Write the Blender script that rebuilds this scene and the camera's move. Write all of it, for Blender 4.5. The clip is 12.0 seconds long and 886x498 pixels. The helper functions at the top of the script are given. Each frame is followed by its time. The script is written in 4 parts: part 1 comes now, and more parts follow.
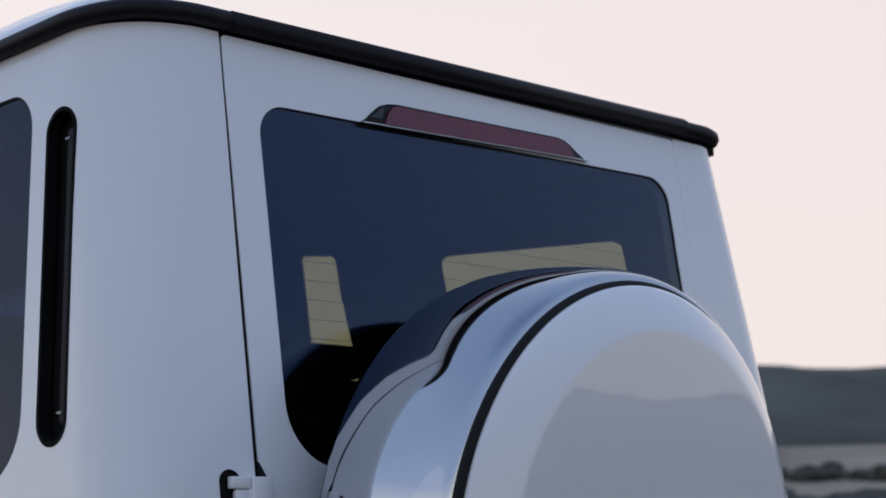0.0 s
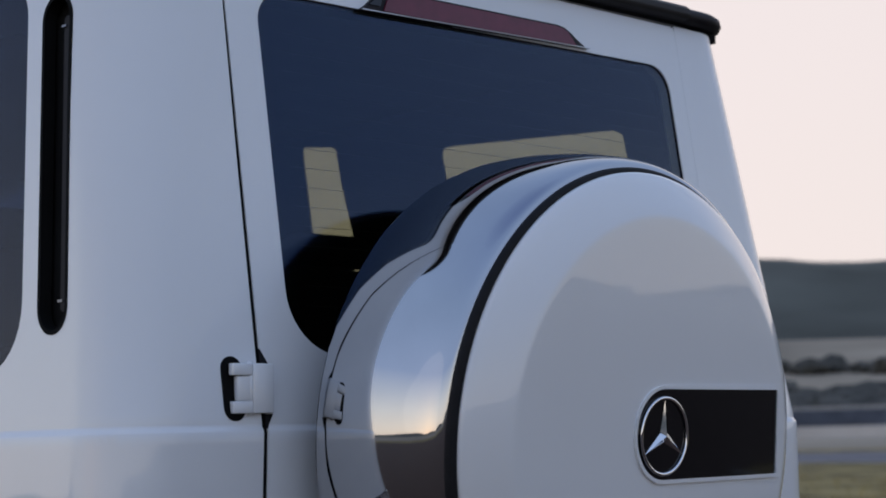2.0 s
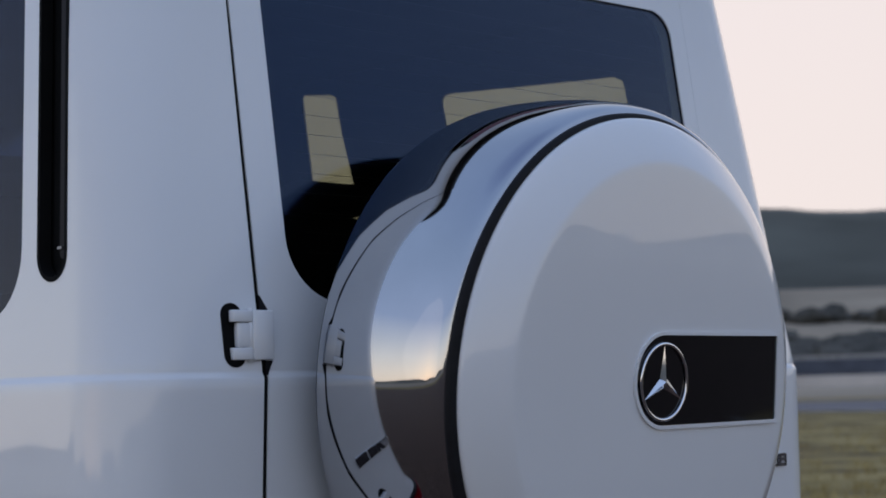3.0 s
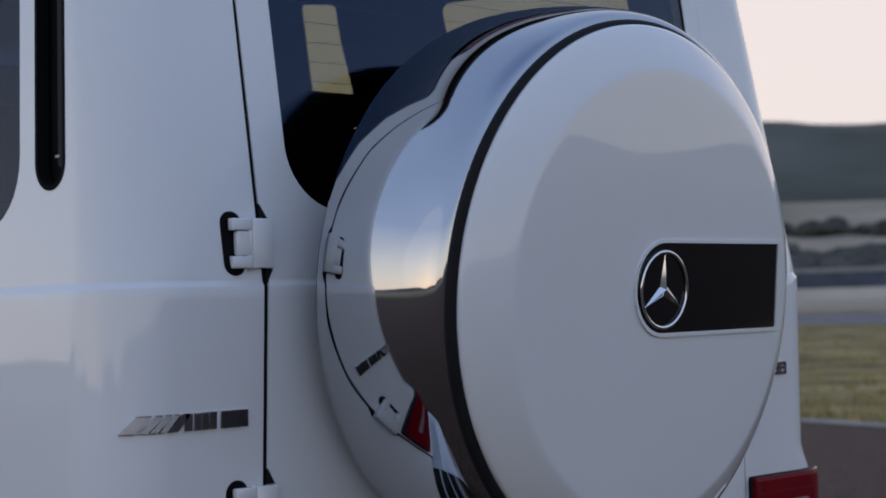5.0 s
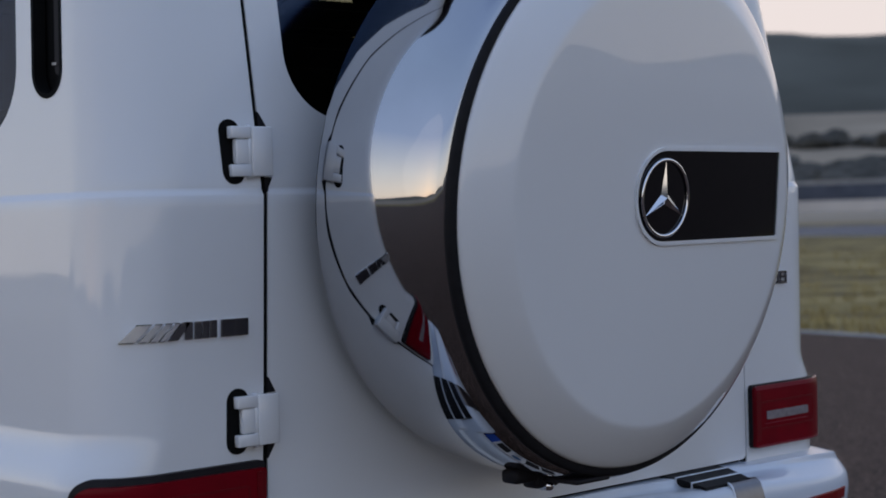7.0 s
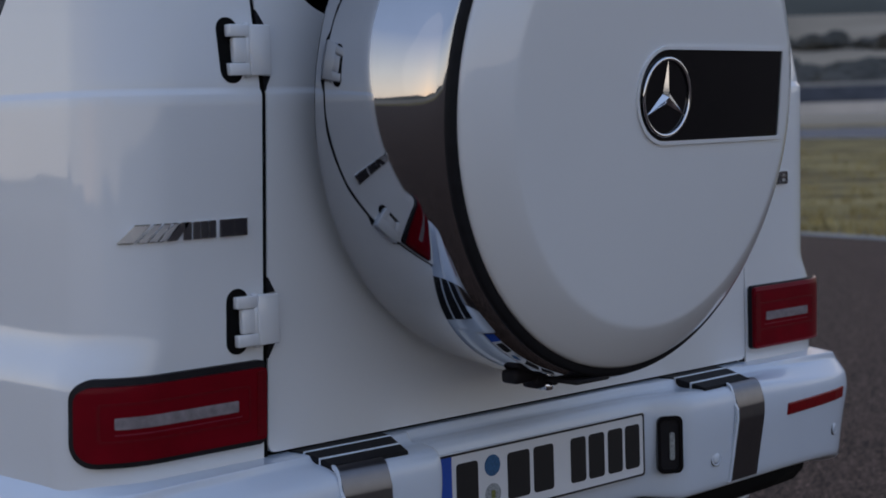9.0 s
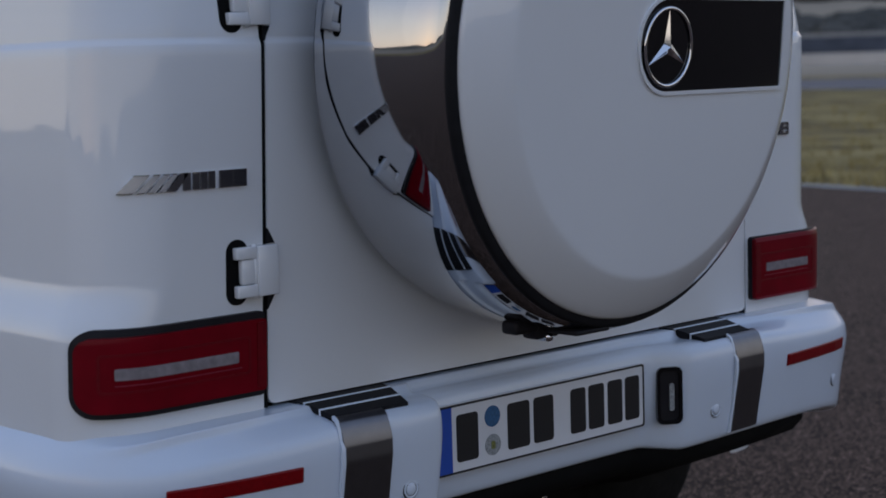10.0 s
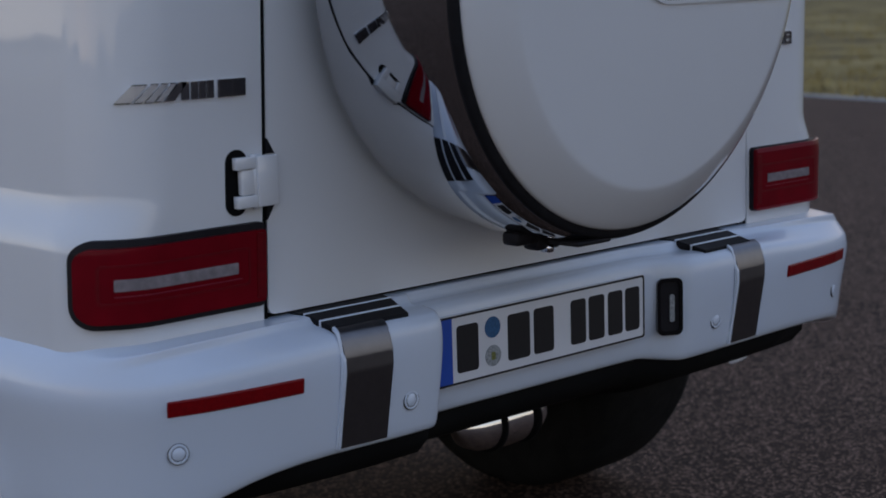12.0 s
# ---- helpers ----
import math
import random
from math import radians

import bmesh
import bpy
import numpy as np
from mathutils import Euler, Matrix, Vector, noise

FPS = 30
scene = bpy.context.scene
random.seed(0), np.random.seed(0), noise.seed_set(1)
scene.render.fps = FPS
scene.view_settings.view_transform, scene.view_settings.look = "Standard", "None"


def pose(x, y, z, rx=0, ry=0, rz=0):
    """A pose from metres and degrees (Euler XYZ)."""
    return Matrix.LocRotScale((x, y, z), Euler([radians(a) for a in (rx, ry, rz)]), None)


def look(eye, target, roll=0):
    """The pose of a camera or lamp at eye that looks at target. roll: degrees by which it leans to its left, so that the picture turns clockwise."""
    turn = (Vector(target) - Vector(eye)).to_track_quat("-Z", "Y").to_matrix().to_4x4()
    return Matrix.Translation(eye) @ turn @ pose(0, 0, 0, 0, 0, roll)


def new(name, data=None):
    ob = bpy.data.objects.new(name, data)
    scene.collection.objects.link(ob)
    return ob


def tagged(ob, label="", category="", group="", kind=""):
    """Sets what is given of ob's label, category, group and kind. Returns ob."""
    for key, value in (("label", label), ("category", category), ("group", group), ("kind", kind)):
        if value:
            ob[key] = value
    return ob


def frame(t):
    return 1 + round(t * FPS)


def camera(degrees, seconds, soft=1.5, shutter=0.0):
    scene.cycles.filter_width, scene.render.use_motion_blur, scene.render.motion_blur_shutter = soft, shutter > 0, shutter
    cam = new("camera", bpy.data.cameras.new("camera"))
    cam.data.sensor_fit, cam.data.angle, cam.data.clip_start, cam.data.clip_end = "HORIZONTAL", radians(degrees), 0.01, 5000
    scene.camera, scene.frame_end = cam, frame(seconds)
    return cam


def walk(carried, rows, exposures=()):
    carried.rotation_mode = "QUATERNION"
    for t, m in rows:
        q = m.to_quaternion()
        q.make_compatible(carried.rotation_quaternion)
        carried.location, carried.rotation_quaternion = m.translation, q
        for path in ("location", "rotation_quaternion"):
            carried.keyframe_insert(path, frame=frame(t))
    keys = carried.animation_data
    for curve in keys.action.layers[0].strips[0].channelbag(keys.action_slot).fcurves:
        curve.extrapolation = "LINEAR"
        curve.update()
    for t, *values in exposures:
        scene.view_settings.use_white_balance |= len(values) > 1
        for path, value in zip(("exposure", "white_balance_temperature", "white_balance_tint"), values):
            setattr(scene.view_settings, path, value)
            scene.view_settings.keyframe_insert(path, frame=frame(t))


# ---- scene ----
# ---- camera and its walk ----
cam = camera(29.46, 12.0, soft=1.7)
cam.data.dof.use_dof, cam.data.dof.focus_distance, cam.data.dof.aperture_fstop = True, 2.75, 5.6
PATH = [
    (0, (-2.1302, -2.0119, 1.2291), (-0.7655, -0.5918, 1.5768), -1.27),
    (0.5, (-2.1284, -2.0125, 1.2259), (-0.7619, -0.5879, 1.5472), -1.32),
    (1, (-2.1266, -2.0130, 1.2228), (-0.7580, -0.5835, 1.5123), -1.37),
    (1.5, (-2.1247, -2.0131, 1.2199), (-0.7545, -0.5794, 1.4781), -1.41),
    (2, (-2.1229, -2.0131, 1.2171), (-0.7511, -0.5753, 1.4421), -1.45),
    (2.5, (-2.1212, -2.0128, 1.2144), (-0.7484, -0.5718, 1.4117), -1.49),
    (3, (-2.1194, -2.0124, 1.2119), (-0.7457, -0.5683, 1.3779), -1.53),
    (5, (-2.1124, -2.0081, 1.2034), (-0.7380, -0.5567, 1.2675), -1.64),
    (5.5, (-2.1107, -2.0065, 1.2016), (-0.7365, -0.5540, 1.2407), -1.65),
    (6, (-2.1090, -2.0047, 1.1999), (-0.7351, -0.5514, 1.2124), -1.67),
    (6.5, (-2.1074, -2.0026, 1.1984), (-0.7339, -0.5488, 1.1868), -1.68),
    (7, (-2.1057, -2.0003, 1.1971), (-0.7329, -0.5464, 1.1576), -1.69),
    (9, (-2.0991, -1.9889, 1.1930), (-0.7309, -0.5384, 1.0379), -1.70),
    (9.5, (-2.0975, -1.9855, 1.1923), (-0.7309, -0.5368, 1.0088), -1.70),
    (10, (-2.0959, -1.9818, 1.1918), (-0.7312, -0.5353, 0.9791), -1.69),
    (10.5, (-2.0944, -1.9780, 1.1914), (-0.7316, -0.5339, 0.9510), -1.68),
    (11, (-2.0928, -1.9739, 1.1912), (-0.7325, -0.5330, 0.9203), -1.66),
    (11.5, (-2.0912, -1.9695, 1.1911), (-0.7330, -0.5316, 0.8951), -1.64),
    (12, (-2.0897, -1.9650, 1.1912), (-0.7335, -0.5300, 0.8724), -1.62),
]
EXPOSURES = [(0, 3.27, 6500, 10), (6, 3.22, 6500, 10), (12, 3.05, 6500, 10)]
walk(cam, [(t, look(eye, target, roll)) for t, eye, target, roll in PATH], EXPOSURES)

# ---- light: dusk sky, pale at the horizon and blue above; the sun is low behind the hills ----
SUN_YAW, SUN_UP = -80.0, 3.0  # degrees from +y towards +x, and above the horizon
world = bpy.data.worlds.new("dusk_sky")
scene.world = world
world.use_nodes = True
wt = world.node_tree
wn = wt.nodes
sky = wn.new("ShaderNodeTexSky")
sky.sky_type, sky.sun_disc = "NISHITA", False
sky.sun_elevation, sky.sun_rotation = radians(SUN_UP), radians(SUN_YAW)
sky.air_density, sky.dust_density, sky.ozone_density = 1.0, 1.6, 2.2
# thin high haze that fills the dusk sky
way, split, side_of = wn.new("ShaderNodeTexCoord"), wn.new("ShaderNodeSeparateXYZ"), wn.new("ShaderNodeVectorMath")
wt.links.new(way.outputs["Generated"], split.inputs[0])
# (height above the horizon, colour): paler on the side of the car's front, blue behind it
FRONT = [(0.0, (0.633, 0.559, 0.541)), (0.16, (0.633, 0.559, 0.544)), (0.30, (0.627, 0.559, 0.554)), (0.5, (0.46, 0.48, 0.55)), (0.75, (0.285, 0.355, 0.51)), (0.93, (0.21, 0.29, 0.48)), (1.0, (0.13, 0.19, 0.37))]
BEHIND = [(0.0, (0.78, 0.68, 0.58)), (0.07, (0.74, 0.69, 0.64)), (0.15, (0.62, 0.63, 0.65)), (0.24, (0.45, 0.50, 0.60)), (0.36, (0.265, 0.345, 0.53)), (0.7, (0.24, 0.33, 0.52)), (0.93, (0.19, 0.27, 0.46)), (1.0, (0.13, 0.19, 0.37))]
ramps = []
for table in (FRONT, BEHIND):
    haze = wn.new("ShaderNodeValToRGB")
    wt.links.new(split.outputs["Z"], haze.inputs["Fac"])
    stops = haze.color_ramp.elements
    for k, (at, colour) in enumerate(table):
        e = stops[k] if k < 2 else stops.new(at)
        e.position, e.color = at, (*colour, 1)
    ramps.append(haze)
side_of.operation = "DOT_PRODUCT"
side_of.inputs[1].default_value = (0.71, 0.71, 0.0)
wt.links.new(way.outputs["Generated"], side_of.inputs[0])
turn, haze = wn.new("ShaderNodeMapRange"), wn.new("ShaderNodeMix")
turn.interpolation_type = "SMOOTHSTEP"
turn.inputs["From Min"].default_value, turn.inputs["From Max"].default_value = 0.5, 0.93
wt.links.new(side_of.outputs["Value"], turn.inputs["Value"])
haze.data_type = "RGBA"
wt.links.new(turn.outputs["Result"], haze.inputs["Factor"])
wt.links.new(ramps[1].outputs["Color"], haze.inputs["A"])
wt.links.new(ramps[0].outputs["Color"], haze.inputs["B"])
dim, add = wn.new("ShaderNodeMix"), wn.new("ShaderNodeMix")
for node, kind in ((dim, "MULTIPLY"), (add, "ADD")):
    node.data_type, node.blend_type = "RGBA", kind
    node.inputs["Factor"].default_value = 1.0
dim.inputs["B"].default_value = (0.012, 0.012, 0.012, 1)
wt.links.new(sky.outputs[0], dim.inputs["A"])
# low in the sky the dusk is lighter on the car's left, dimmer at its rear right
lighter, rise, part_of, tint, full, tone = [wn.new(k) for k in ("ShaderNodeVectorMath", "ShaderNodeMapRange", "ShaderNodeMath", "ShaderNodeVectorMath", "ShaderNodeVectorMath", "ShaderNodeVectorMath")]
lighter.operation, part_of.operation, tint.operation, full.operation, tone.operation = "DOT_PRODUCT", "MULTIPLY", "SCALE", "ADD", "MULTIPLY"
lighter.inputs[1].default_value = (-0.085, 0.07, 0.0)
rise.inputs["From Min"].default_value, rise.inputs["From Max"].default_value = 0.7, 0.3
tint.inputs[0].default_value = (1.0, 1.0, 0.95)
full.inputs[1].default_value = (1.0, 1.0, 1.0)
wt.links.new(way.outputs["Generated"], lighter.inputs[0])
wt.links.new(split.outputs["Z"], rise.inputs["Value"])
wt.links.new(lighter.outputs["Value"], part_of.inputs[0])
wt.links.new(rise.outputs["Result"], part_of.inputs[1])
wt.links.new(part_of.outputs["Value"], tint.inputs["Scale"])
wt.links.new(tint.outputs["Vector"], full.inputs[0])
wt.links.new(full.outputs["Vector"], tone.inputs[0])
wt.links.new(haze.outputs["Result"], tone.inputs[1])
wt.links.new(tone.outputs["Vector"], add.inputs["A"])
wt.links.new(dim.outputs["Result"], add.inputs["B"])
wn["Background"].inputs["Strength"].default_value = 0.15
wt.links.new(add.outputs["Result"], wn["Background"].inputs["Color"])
lamp = bpy.data.lights.new("sun", "SUN")
lamp.energy, lamp.angle, lamp.color = 0.003, radians(40), (1.0, 0.86, 0.7)
sun = new("sun", lamp)
sun.matrix_world = look((60 * math.sin(radians(SUN_YAW)), 60 * math.cos(radians(SUN_YAW)), 60 * math.tan(radians(9))), (0, 0, 0))


from mathutils import geometry


# ---- materials ----
def material(name, color, rough=0.5, metal=0.0, coat=0.0, vary=0.06, scale=6.0, bump=0.0, bump_scale=200.0, spec=0.5, coat_rough=0.03):
    m = bpy.data.materials.new(name)
    m.use_nodes = True
    t = m.node_tree
    b = t.nodes["Principled BSDF"]
    b.inputs["Roughness"].default_value = rough
    b.inputs["Metallic"].default_value = metal
    b.inputs["Coat Weight"].default_value = coat
    b.inputs["Coat Roughness"].default_value = coat_rough
    b.inputs["Specular IOR Level"].default_value = spec
    co = t.nodes.new("ShaderNodeTexCoord")
    n = t.nodes.new("ShaderNodeTexNoise")
    n.inputs["Scale"].default_value, n.inputs["Detail"].default_value = scale, 6
    t.links.new(co.outputs["Object"], n.inputs["Vector"])
    ramp = t.nodes.new("ShaderNodeValToRGB")
    lo, hi = 1 - vary, 1 + vary
    ramp.color_ramp.elements[0].position, ramp.color_ramp.elements[1].position = 0.3, 0.7
    ramp.color_ramp.elements[0].color = (*[min(1, c * lo) for c in color], 1)
    ramp.color_ramp.elements[1].color = (*[min(1, c * hi) for c in color], 1)
    t.links.new(n.outputs["Fac"], ramp.inputs["Fac"])
    t.links.new(ramp.outputs["Color"], b.inputs["Base Color"])
    if bump:
        n2 = t.nodes.new("ShaderNodeTexNoise")
        n2.inputs["Scale"].default_value, n2.inputs["Detail"].default_value = bump_scale, 4
        t.links.new(co.outputs["Object"], n2.inputs["Vector"])
        bp = t.nodes.new("ShaderNodeBump")
        bp.inputs["Strength"].default_value, bp.inputs["Distance"].default_value = bump, 0.01
        t.links.new(n2.outputs["Fac"], bp.inputs["Height"])
        t.links.new(bp.outputs["Normal"], b.inputs["Normal"])
    return m


# sheen: blue of the dusk sky, put into the reflection's colour
def glass(name, tint, ior=1.55, sheen=(0.38, 0.56, 1.0)):
    m = bpy.data.materials.new(name)
    m.use_nodes = True
    b = m.node_tree.nodes["Principled BSDF"]
    b.inputs["Base Color"].default_value = (*tint, 1)
    b.inputs["Roughness"].default_value = 0.0
    b.inputs["IOR"].default_value = ior
    b.inputs["Specular Tint"].default_value = (*sheen, 1)
    b.inputs["Transmission Weight"].default_value = 1.0
    return m


PAINT = material("white_paint", (0.77, 0.79, 0.81), 0.4, coat=1.0, vary=0.015, scale=3, coat_rough=0.02)
for m in (PAINT,):
    t = m.node_tree
    wave, ripple = t.nodes.new("ShaderNodeTexNoise"), t.nodes.new("ShaderNodeBump")
    wave.inputs["Scale"].default_value, wave.inputs["Detail"].default_value = 5.0, 2
    ripple.inputs["Strength"].default_value, ripple.inputs["Distance"].default_value = 0.12, 0.01
    t.links.new(next(n for n in t.nodes if n.type == "TEX_COORD").outputs["Object"], wave.inputs["Vector"])
    t.links.new(wave.outputs["Fac"], ripple.inputs["Height"])
    t.links.new(ripple.outputs["Normal"], t.nodes["Principled BSDF"].inputs["Coat Normal"])
BLACK_TRIM = material("black_trim_plastic", (0.012, 0.011, 0.014), 0.55, spec=0.2, vary=0.2, scale=30, bump=0.05, bump_scale=600)
RUBBER = material("black_rubber", (0.010, 0.010, 0.012), 0.6, vary=0.2, scale=40, spec=0.18)
CHROME = material("polished_steel", (0.78, 0.79, 0.82), 0.035, metal=1.0, vary=0.02, scale=5)
RING_STEEL = material("dulled_steel", (0.50, 0.505, 0.52), 0.045, metal=1.0, vary=0.05, scale=9)
BRUSHED = material("brushed_steel", (0.21, 0.21, 0.225), 0.33, metal=1.0, vary=0.04, scale=60)
BADGE_DARK = material("badge_dark_chrome", (0.13, 0.13, 0.15), 0.18, metal=0.8, vary=0.1, scale=60)
SATIN = material("satin_steel", (0.85, 0.84, 0.82), 0.10, metal=1.0, vary=0.1, scale=30)
BADGE = material("badge_chrome", (0.92, 0.92, 0.94), 0.12, metal=0.7, vary=0.08, scale=40)
SILVER = material("silver_paint", (0.62, 0.63, 0.66), 0.35, coat=0.6, vary=0.03)
GLOSS_BLACK = material("gloss_black", (0.005, 0.005, 0.006), 0.12, coat=0.6, vary=0.1, spec=0.2)
RED_LENS = material("red_lens", (0.165, 0.0005, 0.007), 0.35, coat=0.08, spec=0.08, vary=0.12, scale=25)
RED_DARK = material("red_reflector", (0.14, 0.0012, 0.006), 0.35, coat=0.15, spec=0.15, vary=0.15, scale=120)
REFLECTOR = material("red_reflex", (0.2, 0.001, 0.004), 0.4, coat=0.2, spec=0.15, vary=0.15, scale=150)
RED_EDGE = material("red_lens_edge", (0.22, 0.01, 0.03), 0.3, coat=0.5, vary=0.1, scale=40)
CLEAR_STRIP = material("clear_grey_lens", (0.25, 0.22, 0.23), 0.2, coat=1.0, vary=0.2, scale=80)
BRAKE_RED = material("brake_light_lens", (0.125, 0.010, 0.030), 0.4, coat=0.15, vary=0.15, scale=40)
PLATE_WHITE = material("plate_white", (0.72, 0.73, 0.75), 0.35, vary=0.03, scale=12)
PLATE_BLUE = material("plate_blue", (0.02, 0.08, 0.42), 0.35, vary=0.05)
PLATE_BLACK = material("plate_black", (0.01, 0.01, 0.012), 0.4, vary=0.1)
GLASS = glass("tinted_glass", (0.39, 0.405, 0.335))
# left side windows: the reflected sky's blue put into tint and sheen
BLUE_SKY_GLASS = glass("tinted_sky_blue_glass", (0.20, 0.26, 0.38), 1.22, (0.12, 0.30, 1.0))
# nearly black, to keep the sky ahead from showing through the cabin
WINDSCREEN = glass("sky_blocking_glass", (0.03, 0.035, 0.04))
INTERIOR = material("dark_interior", (0.012, 0.012, 0.013), 0.9, vary=0.2, spec=0.05)
TYRE = material("tyre_rubber", (0.014, 0.014, 0.014), 0.78, spec=0.12, vary=0.25, scale=20, bump=0.2, bump_scale=60)
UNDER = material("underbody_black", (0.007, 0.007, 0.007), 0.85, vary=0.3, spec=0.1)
ASPHALT = material("asphalt", (0.033, 0.019, 0.0135), 0.8, vary=0.3, scale=2.5, bump=0.7, bump_scale=110, spec=0.14)
t = ASPHALT.node_tree
vor, ramp2, mix = t.nodes.new("ShaderNodeTexVoronoi"), t.nodes.new("ShaderNodeValToRGB"), t.nodes.new("ShaderNodeMix")
vor.inputs["Scale"].default_value = 140
mix.data_type, mix.blend_type = "RGBA", "ADD"
mix.inputs["Factor"].default_value = 1.0
ramp2.color_ramp.elements[0].position, ramp2.color_ramp.elements[0].color = 0.62, (0, 0, 0, 1)
ramp2.color_ramp.elements[1].position, ramp2.color_ramp.elements[1].color = 0.98, (0.24, 0.155, 0.115, 1)
coord = next(n for n in t.nodes if n.type == "TEX_COORD")
old = t.nodes["Principled BSDF"].inputs["Base Color"].links[0].from_socket
t.links.new(coord.outputs["Object"], vor.inputs["Vector"])
sep = t.nodes.new("ShaderNodeSeparateColor")
t.links.new(vor.outputs["Color"], sep.inputs[0])
t.links.new(sep.outputs[0], ramp2.inputs["Fac"])
t.links.new(old, mix.inputs["A"])
t.links.new(ramp2.outputs["Color"], mix.inputs["B"])
t.links.new(mix.outputs["Result"], t.nodes["Principled BSDF"].inputs["Base Color"])
# body white with the overhead sky's blue mixed into the colour
SKY_TINTED_WHITE = material("white_sky_tinted_paint", (0.66, 0.735, 0.84), 0.4, coat=0.8, vary=0.02, scale=4, coat_rough=0.12)
SEAL_BLUE = material("seal_blue", (0.03, 0.11, 0.24), 0.4, vary=0.2, scale=300)
SEAL_MARK = material("seal_mark", (0.17, 0.18, 0.05), 0.4, vary=0.4, scale=200)
SEAL_GREY = material("seal_grey", (0.3, 0.32, 0.33), 0.4, vary=0.4, scale=220)
GRASS = material("dry_grass", (0.13, 0.108, 0.04), 0.95, spec=0.05, vary=0.6, scale=0.55, bump=0.6, bump_scale=10)
mottle = next(n for n in GRASS.node_tree.nodes if n.type == "VALTORGB").color_ramp
mottle.elements[0].position, mottle.elements[0].color = 0.36, (0.115, 0.083, 0.050, 1)
mottle.elements[1].position, mottle.elements[1].color = 0.68, (0.42, 0.32, 0.14, 1)
green = mottle.elements.new(0.5)
green.color = (0.265, 0.205, 0.09, 1)
FIELD = material("dry_field", (0.35, 0.29, 0.215), 0.95, spec=0.1, vary=0.3, scale=0.02)
WOODS = material("wooded_hill", (0.105, 0.108, 0.092), 0.95, spec=0.05, vary=0.28, scale=0.012)
TUFT = material("grass_blades", (0.34, 0.265, 0.11), 0.9, spec=0.1, vary=0.6, scale=0.8)
BUSH = material("bush_leaves", (0.055, 0.052, 0.042), 0.9, vary=0.5, scale=0.7)
CONCRETE = material("pale_concrete", (0.32, 0.31, 0.29), 0.85, vary=0.2, scale=2)
TRACK = material("track_tarmac", (0.10, 0.10, 0.115), 0.8, vary=0.2, scale=0.3)
PALE = material("gravel_bank", (0.52, 0.48, 0.44), 0.9, vary=0.25, scale=0.08)
BARRIER = material("barrier_blue_grey", (0.085, 0.095, 0.12), 0.8, spec=0.1, vary=0.3, scale=0.3)


# ---- building blocks ----
def part(name, bm, mat, parent=None, label="", smooth=True, normals=None):
    me = bpy.data.meshes.new(name)
    if not normals:
        bmesh.ops.recalc_face_normals(bm, faces=bm.faces)
    bm.to_mesh(me)
    bm.free()
    for p in me.polygons:
        p.use_smooth = smooth
    if mat:
        me.materials.append(mat)
    ob = new(name, me)
    if parent:
        ob.parent = parent
    if label:
        ob["label"] = label
    return ob


def box(bm, lo, hi, bevel=0.0, seg=2):
    r = bmesh.ops.create_cube(bm, size=1.0)
    vs = r["verts"]
    for v in vs:
        v.co = Vector([lo[k] + (v.co[k] + 0.5) * (hi[k] - lo[k]) for k in range(3)])
    if bevel:
        es = list({e for v in vs for e in v.link_edges})
        bmesh.ops.bevel(bm, geom=es, offset=bevel, segments=seg, affect="EDGES", profile=0.5)
    return bm


def rounded(x0, z0, x1, z1, r, seg=8):
    """Corner points of a rounded rectangle; r: one radius, or four (lower left, lower right, upper right, upper left)."""
    rs = r if isinstance(r, (tuple, list)) else (r,) * 4
    out = []
    for (cx, cz, a), q in zip(((x0, z0, 180), (x1, z0, 270), (x1, z1, 0), (x0, z1, 90)), rs):
        sx, sz = (1 if cx == x0 else -1), (1 if cz == z0 else -1)
        if q < 1e-6:
            out.append((cx, cz))
            continue
        for k in range(seg + 1):
            th = radians(a + 90 * k / seg)
            out.append((cx + sx * q + q * math.cos(th), cz + sz * q + q * math.sin(th)))
    return out


